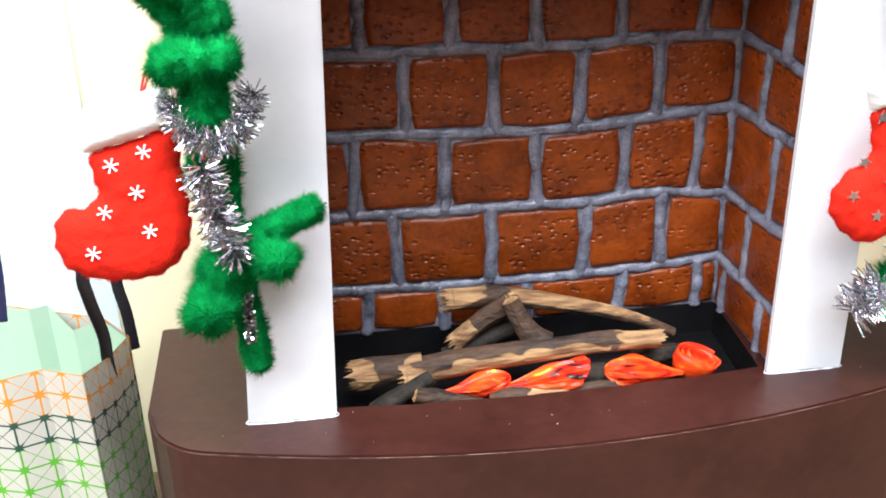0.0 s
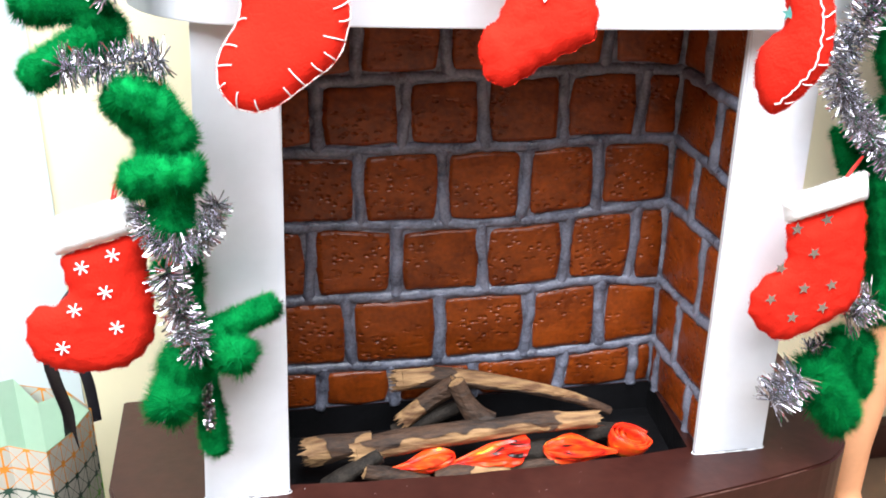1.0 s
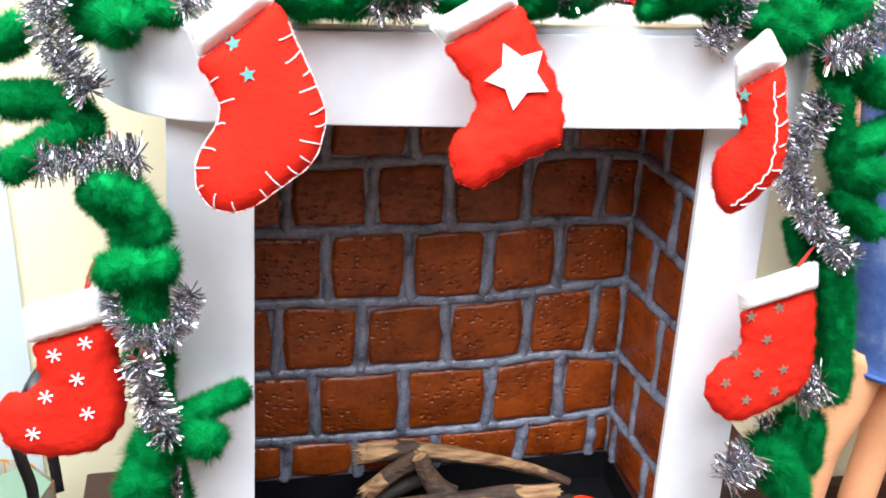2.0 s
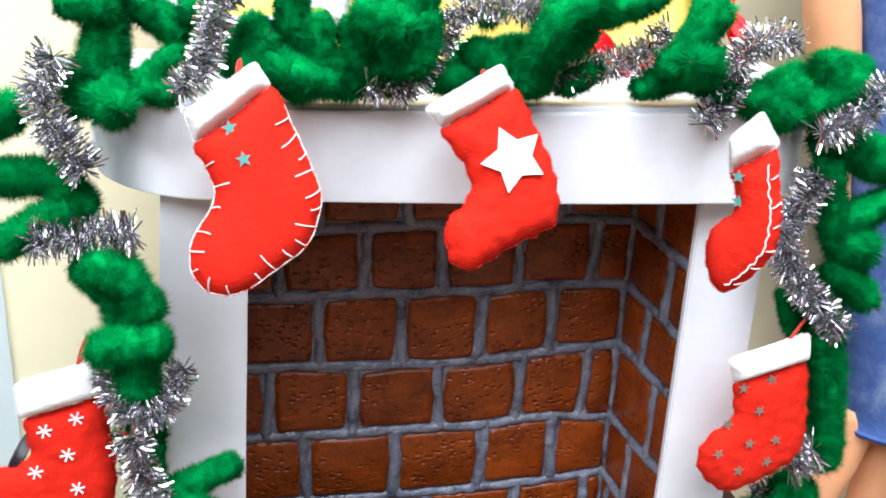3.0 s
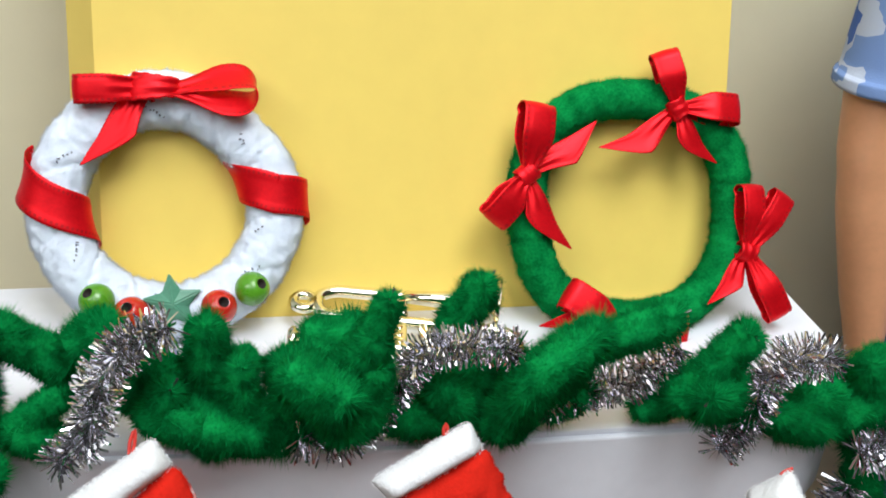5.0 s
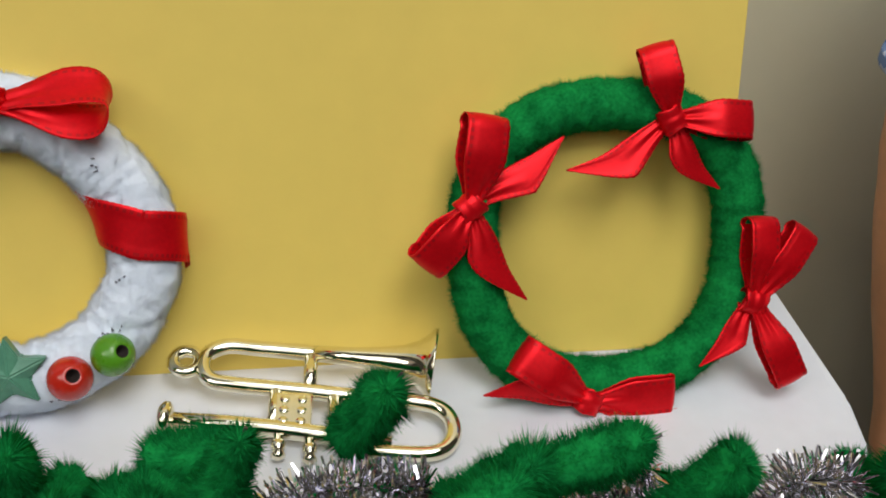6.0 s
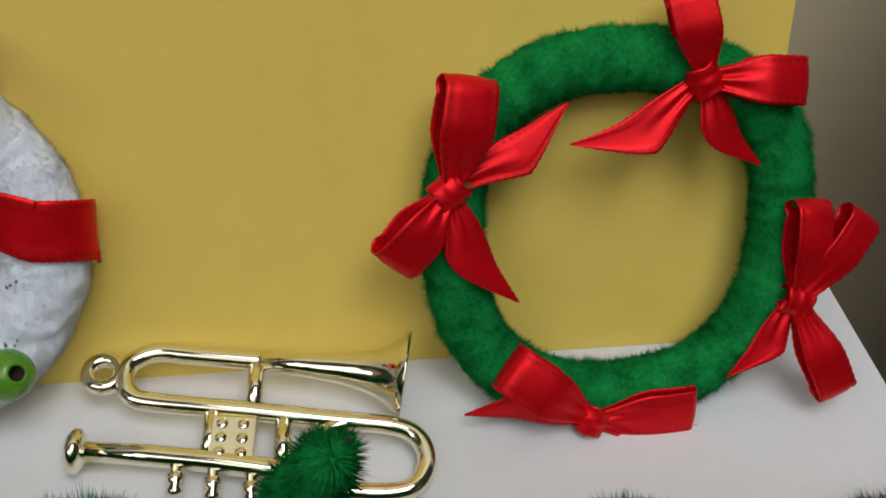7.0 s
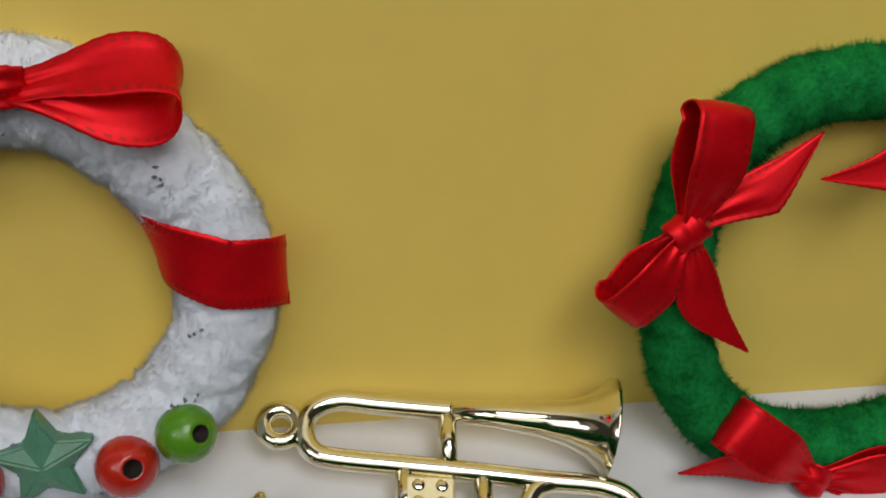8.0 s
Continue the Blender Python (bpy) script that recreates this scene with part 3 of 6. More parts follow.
def bag_material():
    """White paper printed with a lattice of triangles and stars: orange at the rim, then dark and light green."""
    m = material("printed_paper", (0.5, 0.5, 0.45), 0.55, vary=0.02, scale=30)
    nt = m.node_tree

    def node(op, a, b=None, c=None):
        n = nt.nodes.new("ShaderNodeMath")
        n.operation = op
        for k, q in enumerate((a, b, c)):
            if q is None:
                continue
            if isinstance(q, (int, float)):
                n.inputs[k].default_value = q
            else:
                nt.links.new(q, n.inputs[k])
        return n.outputs[0]

    uv = nt.nodes.new("ShaderNodeUVMap")
    sep = nt.nodes.new("ShaderNodeSeparateXYZ")
    nt.links.new(uv.outputs[0], sep.inputs[0])
    u, v = sep.outputs[0], sep.outputs[1]

    def line(q, w):
        d = node("ABSOLUTE", node("SUBTRACT", node("FRACT", node("ADD", q, 0.5)), 0.5))
        return node("LESS_THAN", d, w)

    du = node("ABSOLUTE", node("SUBTRACT", node("FRACT", node("ADD", u, 0.5)), 0.5))
    dv = node("ABSOLUTE", node("SUBTRACT", node("FRACT", node("ADD", v, 0.5)), 0.5))
    far = node("SQRT", node("ADD", node("MULTIPLY", du, du), node("MULTIPLY", dv, dv)))
    beside = node("MULTIPLY", node("ABSOLUTE", node("SUBTRACT", du, dv)), 0.707)
    rays = node("LESS_THAN", node("MINIMUM", node("MINIMUM", du, dv), beside), node("MULTIPLY", node("SUBTRACT", 0.36, far), 0.2))
    ink = node("MAXIMUM", rays, node("LESS_THAN", far, 0.15))
    for q, w in ((u, 0.034), (v, 0.04), (node("ADD", u, v), 0.02), (node("SUBTRACT", u, v), 0.02)):
        ink = node("MAXIMUM", ink, line(q, w))
    ramp = nt.nodes.new("ShaderNodeValToRGB")
    ramp.color_ramp.interpolation = "CONSTANT"
    els = ramp.color_ramp.elements
    els[0].color, els[1].position, els[1].color = (0.75, 0.28, 0.03, 1), 0.185, (0.02, 0.07, 0.05, 1)
    e = els.new(0.31)
    e.color = (0.1, 0.4, 0.03, 1)
    e = els.new(0.72)
    e.color = (0.03, 0.22, 0.05, 1)
    nt.links.new(node("MULTIPLY", v, 0.1), ramp.inputs["Fac"])
    mix = nt.nodes.new("ShaderNodeMix")
    mix.data_type = "RGBA"
    b = nt.nodes["Principled BSDF"]
    old = b.inputs["Base Color"].links[0].from_socket
    nt.links.new(ink, mix.inputs["Factor"])
    nt.links.new(old, mix.inputs["A"])
    nt.links.new(ramp.outputs["Color"], mix.inputs["B"])
    nt.links.new(mix.outputs["Result"], b.inputs["Base Color"])
    return m


BAG = bag_material()


def mm(p):
    return Vector(p) / 1000


def from_lists(name, verts, faces, mat, parent, label="", smooth=False):
    me = bpy.data.meshes.new(name)
    me.from_pydata([tuple(U * c for c in v) for v in verts], [], faces)
    me.materials.append(mat)
    if smooth:
        me.shade_smooth()
    ob = new(name, me)
    ob.parent = parent
    if label:
        tagged(ob, label)
    return ob


def path_frames(points):
    pts = [Vector(p) for p in points]
    out, ref = [], None
    for i, p in enumerate(pts):
        d = (pts[min(i + 1, len(pts) - 1)] - pts[max(i - 1, 0)]).normalized()
        if ref is None:
            ref = d.orthogonal().normalized()
        ref = (ref - d * ref.dot(d)).normalized()
        out.append((p, d, ref.copy(), d.cross(ref)))
    return out


# ---- chenille and tinsel ----
def unit(a):
    return a / np.maximum(1e-9, np.linalg.norm(a, axis=1))[:, None]


def fluffy(name, verts, faces, normals, mat, parent, label=""):
    """A mesh whose fibres are shaded like the soft pile that they make up."""
    me = bpy.data.meshes.new(name)
    me.from_pydata((verts * U).tolist(), [], faces)
    me.materials.append(mat)
    me.shade_smooth()
    me.normals_split_custom_set_from_vertices(normals.tolist())
    ob = new(name, me)
    ob.parent = parent
    if label:
        tagged(ob, label)
    return ob


def fibres(rng, base, way, tip, width, start, jitter=0.3):
    """Thin three-sided spikes from base to tip, with soft normals."""
    n = len(base)
    side = unit(np.cross(way, rng.normal(size=(n, 3))))
    other = np.cross(unit(way), side)
    w = (width * rng.uniform(0.7, 1.3, n))[:, None]
    v = np.stack([base + side * w, base + (-0.5 * side + 0.866 * other) * w, base + (-0.5 * side - 0.866 * other) * w, tip], 1).reshape(-1, 3)
    nr = np.repeat(unit(way + jitter * rng.normal(size=(n, 3))), 4, 0)
    k = np.arange(n)[:, None] * 4 + start
    f = np.concatenate([k + np.array(q) for q in ((0, 1, 3), (1, 2, 3), (2, 0, 3))]).tolist()
    return v, f, nr


def chenille(name, radius, points, mat, parent, dense=1.0, seed=0, closed=False, core=0.83, label="", width=0.00014, fuzz=0.27, lumpy=1.0):
    """A fluffy stem: a bumpy core with very many fine fibres standing out of it."""
    rng = np.random.default_rng(seed)
    curve = spline(points, 0.0011, closed)
    if closed:
        curve.append(curve[0])
    fr = path_frames(curve)
    n, sides = len(fr), 20
    P, D, A, B = (np.array([tuple(f[k]) for f in fr]) for k in range(4))
    run = np.concatenate([[0], np.cumsum(np.linalg.norm(P[1:] - P[:-1], axis=1))])
    total = run[-1]
    inset = min(0.25 * radius, total * 0.45)
    ang = np.arange(sides) * 2 * math.pi / sides
    lump = np.ones((n, sides))
    for i in range(n):
        for k in range(sides):
            q = fr[i][0] + radius * (math.cos(ang[k]) * fr[i][2] + math.sin(ang[k]) * fr[i][3])
            lump[i, k] = 1 + lumpy * (0.17 * dot_noise(q, 90, seed) + 0.2 * dot_noise(q, 260, seed))
    lump += 0.05 * np.sin(run[:, None] * 2 * math.pi / 0.0042 + ang[None, :])
    end = np.ones(n)
    if not closed:
        e = np.minimum(run, total - run) / inset
        end = np.maximum(0.0002, 1 - (1 - np.minimum(1, e)) ** 3) ** 0.5
    out = np.cos(ang)[None, :, None] * A[:, None] + np.sin(ang)[None, :, None] * B[:, None]
    verts = (P[:, None] + out * (radius * core * end[:, None] * lump)[:, :, None]).reshape(-1, 3)
    normals = out.reshape(-1, 3)
    faces = [(i * sides + k, i * sides + (k + 1) % sides, (i + 1) * sides + (k + 1) % sides, (i + 1) * sides + k) for i in range(n - 1) for k in range(sides)]
    count = int(total * radius * 1e6 * 28 * dense) + (0 if closed else int(radius * radius * 1e6 * 52 * dense))
    pos = rng.uniform(0, total, count) if closed else rng.uniform(-0.5 * inset, total + 0.5 * inset, count)
    first, last = (pos < inset) & (not closed), (pos > total - inset) & (not closed)
    pos = np.clip(pos, 0 if closed else inset, total if closed else total - inset)
    i = np.clip(np.searchsorted(run, pos), 0, n - 1)
    t = rng.uniform(0, 2 * math.pi, count)
    o = np.cos(t)[:, None] * A[i] + np.sin(t)[:, None] * B[i]
    way = o + D[i] * rng.normal(0, 0.2, count)[:, None] + np.cross(o, D[i]) * rng.normal(0, 0.18, count)[:, None]
    c = rng.uniform(0, 1, count)
    sgn = last.astype(float) - first.astype(float)
    dome = o * np.cos(1.5 * c)[:, None] + D[i] * (np.sin(1.5 * c) * sgn)[:, None] + 0.13 * rng.normal(size=(count, 3))
    # tufts: neighbouring fibres lean together and end at one height
    round_it = max(6, int(2 * math.pi * radius / 0.0029))
    tuft = (np.floor(pos / 0.0029 + 0.4 * np.sin(3 * t)).astype(int) * 7919 + np.floor(t / (2 * math.pi) * round_it).astype(int) * 104729) % 4096
    lean, tall = rng.normal(size=(4096, 3)), rng.uniform(-1, 1, 4096)
    way = unit(np.where((first | last)[:, None], dome, way) + 0.2 * lumpy * lean[tuft])
    size = lump[i, (t / (2 * math.pi) * sides).astype(int) % sides]
    length = radius * size * (0.87 + fuzz * rng.uniform(size=count) ** 1.6) * (1 + 0.05 * lumpy * np.sin(pos * 1600 + 2 * t) + 0.12 * lumpy * tall[tuft]) * np.where(rng.uniform(size=count) < 0.03, 1.07, 1.0) * np.where(first | last, np.minimum(1, 0.66 / np.sin(1.5 * c + 0.01)), 1.0)
    v, f, nr = fibres(rng, P[i] + way * (radius * core * size * np.where(first | last, 0.78 - 0.5 * c, 0.78))[:, None], way, P[i] + way * length[:, None], width, len(verts))
    return fluffy(name, np.concatenate([verts, v]), faces + f, np.concatenate([normals, nr]), mat, parent, label)


def tinsel(name, radius, points, parent, seed=0, dense=24, label=""):
    rng = random.Random(seed)
    fr = path_frames(spline(points, 0.001))
    total = sum((a[0] - b[0]).length for a, b in zip(fr, fr[1:]))
    verts, faces = [], []
    for _ in range(int(total * 1000 * dense)):
        p, d, a, b = fr[rng.randrange(len(fr))]
        t = rng.uniform(0, 2 * math.pi)
        way = (math.cos(t) * a + math.sin(t) * b + d * rng.gauss(0, 0.3)).normalized()
        length = radius * rng.uniform(0.72, 1.2)
        side = (way.cross(d).normalized() * rng.uniform(-1, 1) + d * rng.uniform(-1, 1)).normalized() * rng.uniform(0.00022, 0.00042)
        bend = way.cross(side).normalized() * radius * rng.uniform(-0.16, 0.16)
        k = len(verts)
        mid, tip = p + way * length * 0.55 + bend * 0.4, p + way * length + bend
        verts += [p - side * 0.6, p + side * 0.6, mid + side, mid - side, tip + side * 0.8, tip - side * 0.8]
        faces += [(k, k + 1, k + 2, k + 3), (k + 3, k + 2, k + 4, k + 5)]
    ob = from_lists(name, verts, faces, SILVER, parent, label)
    return ob


garland = thing("garland", "green chenille garland with silver tinsel draped over the mantel", "garland")
STEMS = [0]


def green(radius, *points):
    STEMS[0] += 1
    pts = [mm(p) for p in points]
    ob = chenille("sprig", radius * 1.06 / 1000, pts, GREEN, garland, seed=STEMS[0], core=0.74)
    d = (pts[-1] - pts[-2]).normalized()
    if STEMS[0] % 3:
        part("wire_tip", tube([pts[-1] - d * radius * 0.0003, pts[-1] + d * radius * 0.00062], 0.00038, 6), WIRE, ob)


def silver(radius, *points):
    STEMS[0] += 1
    tinsel("tinsel", radius / 1000 * 1.05, [mm(p) for p in points], garland, seed=STEMS[0], label="silver foil tinsel")


# left side
green(7.5, (-48.8, -20, 216.2), (-36.7, -20, 209.9), (-28.6, -20, 197.4))
green(8.4, (-38.8, -12, 213.3), (-37.4, -12, 189.8))
green(8.0, (-48.3, -26, 187.9), (-25.4, -26, 188.3))
green(8.8, (-34.3, -22, 185.1), (-35.1, -22, 167))
green(6.1, (-31.5, -16, 156.3), (-32.3, -16, 128.4), (-29.8, -16, 98.5), (-27.3, -16, 67.8))
green(5.2, (-39.6, -17, 153.9), (-40.2, -17, 143.7))
green(6.3, (-29.3, -18, 122), (-15.6, -18, 125.7), (-1.7, -18, 131.8))
green(8.2, (-23.3, -20, 119), (-14.1, -30, 116.9))
green(9.1, (-33.5, -22, 118.7), (-39.5, -22, 98.2))
green(9.7, (-39.1, -24, 101.9), (-42, -32, 98.7))
green(6.1, (-52.8, -10, 214.3), (-43.2, -10, 199.7))
# left upper
green(5.2, (-44.1, -4, 315), (-32.7, -4, 302.4))
green(5.6, (-51.6, -6, 301.1), (-36.1, -6, 299.4))
green(8.6, (-37.5, 0, 300.6), (-41.4, 0, 269))
green(5.0, (-31.5, 2, 302.5), (-14, 2, 292.5))
green(5.0, (-14.6, -4, 285.5), (-29.5, -4, 274.5))
green(7.9, (-41.4, -8, 271.8), (-34.2, -20, 269.8))
green(7.8, (-47.1, 4, 279.3), (-50.1, 4, 264))
green(7.8, (-79.7, 0, 260), (-68.7, 0, 264.7))
green(7.4, (-79.8, 0, 242.7), (-54.7, 0, 240.1))
green(7.7, (-56.1, -4, 241.1), (-50.6, -4, 229.7))
green(7.1, (-78.9, -6, 217.9), (-64.4, -6, 226.8), (-52.9, -6, 232.6))
# top
green(6.1, (-44.4, 0, 317.1), (-34.3, 0, 305.4), (-14.9, 0, 289.1))
green(5.8, (-11.4, 12, 295.4), (-4.4, 12, 293.4))
green(6.6, (21.6, -6, 306.8), (20.8, -6, 279.9))
green(7.4, (12.5, -14, 283.1), (26.3, -14, 278.7), (40.6, -14, 279.8))
green(5.9, (32.1, 0, 290.9), (28.8, -12, 293.7))
green(5.7, (-0.1, 0, 277.4), (6.6, 0, 288.2))
green(5.2, (46, -20, 290), (57, -20, 301.5), (63.2, -20, 310.2), (66.6, -20, 320))
green(7.6, (40.5, -12, 295), (61.5, -12, 288.7))
green(7.1, (47.7, -4, 297.8), (62.3, -4, 301))
green(7.3, (45, -16, 284.4), (62.8, -16, 283.5))
green(7.8, (77, -4, 279.8), (100.2, -4, 284.6))
green(6.5, (66.6, -14, 279.4), (93.8, -14, 278))
green(6.5, (87.6, 1.0, 295.8), (97.5, 1.0, 311.6))
green(7.3, (102.7, -20, 276.3), (105.2, -20, 291.2), (124.4, -20, 306.9))
green(6.5, (124, -18, 301.1), (146.9, -18, 310))
green(6.9, (99.6, -6, 276), (110.4, -6, 275.5))
green(6.9, (151.4, -20, 281.2), (169.4, -20, 304.4))
green(8.7, (170.2, -12, 282.1), (157.9, -26, 286.6))
green(6.1, (143.4, -10, 273.1), (160.4, -10, 278.4))
green(7.2, (158, -8, 280.4), (179.8, -8, 273.2))
green(8.9, (191.3, -8, 262.1), (204.4, -8, 271), (222.6, -8, 264.7))
green(6.7, (201.5, 0, 267.6), (215.9, 0, 276.6))
green(7.8, (217.8, -10, 285), (229.7, -10, 261.1))
green(7.0, (8.9, -16, 285.2), (25.2, -16, 276.7))
green(6.6, (29.2, -12, 295), (30.1, -12, 279.2))
green(6.6, (19.1, -18, 280.7), (35.7, -18, 278.2))
green(7.4, (40.4, -14, 290.4), (51.9, -14, 276))
green(7.0, (45.3, -10, 298.6), (59.9, -10, 287.6))
green(7.0, (51.3, -16, 280.5), (63.4, -16, 290.6))
green(6.6, (72.9, -14, 276.7), (94, -14, 281.1))
green(6.4, (81, -16, 289.9), (90.3, -16, 280.7))
green(7.0, (98.1, -20, 275.2), (101.7, -20, 285.8))
green(7.0, (102.4, -18, 284.7), (121, -18, 296.6))
green(6.4, (146.6, -12, 275), (163.7, -12, 280.7))
green(6.4, (171.6, -14, 275.7), (190.5, -14, 269.6))
green(7.4, (184.5, -12, 271.9), (207.2, -12, 262.4))
green(6.0, (-29.2, -6, 274.5), (-18.9, -6, 271.5))
green(6.6, (-39.5, -4, 281.4), (-35.5, -4, 272.0))
green(6.6, (39.9, -10.0, 297.0), (45.7, -10.0, 283.7))
green(5.6, (29.7, -14.0, 298.5), (30.8, -14.0, 283.0))
green(6.4, (32.8, -16.0, 284.1), (40.6, -16.0, 275.7))
green(6, (86.3, -8.0, 280.8), (100.8, -8.0, 288.6))
green(6.4, (5.9, -14.0, 281.6), (12.0, -14.0, 291.6))
green(6.2, (57.3, -22.0, 297.4), (64.2, -22.0, 310.5))
green(7, (47.3, -18.0, 300.7), (50.7, -18.0, 288.7))
green(6, (114.9, -10.0, 274.1), (128.0, -10.0, 281.1))
green(7.5, (-12.0, -2.0, 296.7), (-2.5, -2.0, 303.8))
green(6.6, (7.6, -6.0, 296.6), (14.9, -6.0, 280.1))
green(6.0, (0.5, -4.0, 290.5), (8.0, -4.0, 283.0))
# the bulging clump over the middle
green(7.2, (40, -27, 303), (56, -33, 298.5))
green(6.6, (48, -33, 303), (57, -27, 285))
green(6.8, (63.5, -23, 303), (60, -26, 286))
green(6.8, (101, -22, 280), (105, -31, 301), (119, -25, 308))
# right side
green(6.4, (222.1, -4, 281.3), (239.5, -4, 278.4))
green(7.7, (210.1, -12, 265.3), (232.9, -12, 275))
green(9.3, (223, -8, 254), (241.7, -8, 246.7), (258.2, -8, 240.5))
green(7.0, (226.7, -12, 246.1), (236.8, -12, 210.1))
green(6.9, (260.9, -12, 228.8), (238, -12, 218.7))
green(10.6, (237.3, -12, 210.1), (250.7, -12, 207.1))
green(7.3, (236.8, -14, 201.1), (255.8, -14, 185))
green(4.9, (223.4, -4, 185.7), (231.5, -4, 166.8))
green(7.8, (238.4, -10, 168.2), (249.3, -10, 137.3), (256.2, -10, 101.8))
green(12.0, (226.6, -12, 78.7), (235.7, -12, 64.7))
green(9.4, (231.2, -18, 72), (240.4, -18, 54.9))
green(7.9, (243.1, -6, 92.2), (239.6, -6, 75.2))
green(8.0, (250.4, -4, 87.5), (255.1, -4, 60.7))
green(9.7, (237.3, -6, 192.5), (249.7, -6, 137.8), (254.9, -6, 99.6))
# silver
silver(6.0, (-15.8, -22, 277), (-8.1, -22, 285.3), (-3.8, -22, 300.4), (3.1, -22, 311.6), (12.4, -22, 315.8))
silver(7.1, (-54, -12, 285.5), (-60.1, -12, 274.6), (-56.1, -12, 261.4), (-47.6, -12, 247.7))
silver(7.5, (-65.5, -14, 223.9), (-49.2, -14, 224.3), (-33.5, -14, 225.4))
silver(5.5, (-45.1, -20, 174.3), (-42.3, -28, 167.4), (-34, -32, 162.9), (-24.3, -28, 165.8), (-19, -20, 174.9))
silver(7.4, (-38.2, -26, 152.6), (-34.6, -26, 134.1), (-29.9, -26, 118.3))
silver(2.2, (-28.7, -22, 102.2), (-28.8, -22, 82.9))
silver(5.7, (44.7, -20, 277.6), (55.2, -20, 275.2), (65.2, -20, 285.7), (71.7, -20, 298), (80.8, -20, 304.7), (102.2, -20, 303.1))
silver(6.1, (109.1, -12, 279), (129.3, -12, 281.9), (143.2, -12, 286.2), (153.6, -12, 294.5))
silver(6.6, (169.4, -18, 262.2), (176.8, -18, 273.1), (178.9, -18, 285), (185.4, -18, 293.5), (199.2, -18, 292))
silver(7.6, (214.9, -22, 259.5), (226.8, -22, 263.7), (239.1, -22, 276.5))
silver(7.4, (220.6, -16, 240.7), (216.5, -16, 228.1), (211.2, -16, 211.6), (224.8, -16, 192.6), (244.4, -16, 172.3))
silver(9.7, (204.6, -20, 70.1), (215.5, -20, 81.9))
silver(9.0, (231, -20, 109.3), (241, -20, 116.5))
silver(5.2, (227.1, -4, 83.8), (237.1, -4, 87.2))


# ---- stockings ----
def stocking_frame(at, yaw, lean):
    """Axes of a stocking: u to the right, v up, w to the viewer; lean brings its foot forward."""
    return Matrix.Translation(Vector(at) * U) @ pose(0, 0, 0, 0, 0, -yaw) @ pose(0, 0, 0, -lean)


def smooth_loop(points, n):
    p = [Vector((x, y, 0)) for x, y in points]
    pts = spline(p, 0.6, True)
    run = [0]
    for a, b in zip(pts, pts[1:] + pts[:1]):
        run.append(run[-1] + (b - a).length)
    out, j = [], 0
    for i in range(n):
        s = run[-1] * i / n
        while run[j + 1] < s:
            j += 1
        a, b = pts[j], pts[(j + 1) % len(pts)]
        out.append(a.lerp(b, (s - run[j]) / max(1e-9, run[j + 1] - run[j])))
    return out


def nearest_on(path, q):
    best = None
    for a, b in zip(path, path[1:]):
        d = b - a
        t = max(0, min(1, (q - a).dot(d) / d.length_squared))
        c = a + d * t
        if best is None or (c - q).length < (best - q).length:
            best = c
    return best


def pillow(loop, thick, seed, bumpy=0.0, flat=1.0, wide=11.0, cell=0.95):
    """A stuffed felt shape with that outline: u, v in mm; front and back bulge and meet in a seam."""
    n = len(loop)
    xs, ys = [q.x for q in loop], [q.y for q in loop]
    lp = np.array([(q.x, q.y) for q in loop])
    nx = np.roll(lp, -1, 0)
    gx, gy = np.meshgrid(np.arange(min(xs), max(xs), cell), np.arange(min(ys), max(ys), cell))
    gx = gx + (np.arange(gx.shape[0]) % 2)[:, None] * cell * 0.5
    g = np.stack([gx.ravel(), gy.ravel()], 1)

    def gap(p):
        d = nx - lp
        t = np.clip(((p[:, None] - lp) * d).sum(2) / (d * d).sum(1), 0, 1)
        return np.linalg.norm(p[:, None] - (lp + d * t[:, :, None]), axis=2).min(1)

    cross = ((lp[:, 1] > g[:, 1:2]) != (nx[:, 1] > g[:, 1:2])) & (g[:, 0:1] < (nx[:, 0] - lp[:, 0]) * (g[:, 1:2] - lp[:, 1]) / (nx[:, 1] - lp[:, 1] + 1e-12) + lp[:, 0])
    g = g[(cross.sum(1) % 2 == 1) & (gap(g) > cell * 0.45)]
    pts = np.concatenate([lp, g])
    vs, _, fs, _, _, _ = geometry.delaunay_2d_cdt([Vector(p) for p in pts.tolist()], [(i, (i + 1) % n) for i in range(n)], [], 1, 1e-5)
    co = np.array([tuple(v) for v in vs])
    d = gap(co)
    d[:n] = 0
    s = np.minimum(1, d / wide)
    h = np.sqrt(1 - (1 - s) ** 2) ** flat
    nb = [set() for _ in co]
    for f in fs:
        for a in f:
            nb[a].update(f)
    rim_v = d < 1e-4
    for _ in range(6):
        h = np.where(rim_v, 0, np.array([h[list(q)].mean() if q else 0 for q in nb]))
    h = h * thick
    for k in range(len(co)):
        p = (co[k][0] / 1000, co[k][1] / 1000, 0)
        h[k] += min(1, d[k] / 2.5) * (bumpy * dot_noise(p, 230, seed) + 0.35 * bumpy * dot_noise(p, 620, seed) + 0.12 * dot_noise(p, 1500, seed))
    bm = bmesh.new()
    front = [bm.verts.new((c[0] / 1000, -max(0, q) / 1000, c[1] / 1000)) for c, q in zip(co, h)]
    rear = [front[k] if rim_v[k] else bm.verts.new((co[k][0] / 1000, max(0, h[k]) / 1000, co[k][1] / 1000)) for k in range(len(co))]
    for f in fs:
        bm.faces.new([front[k] for k in f])
        if not all(rim_v[k] for k in f):
            bm.faces.new([rear[k] for k in f][::-1])
    bmesh.ops.recalc_face_normals(bm, faces=bm.faces[:])
    return bm


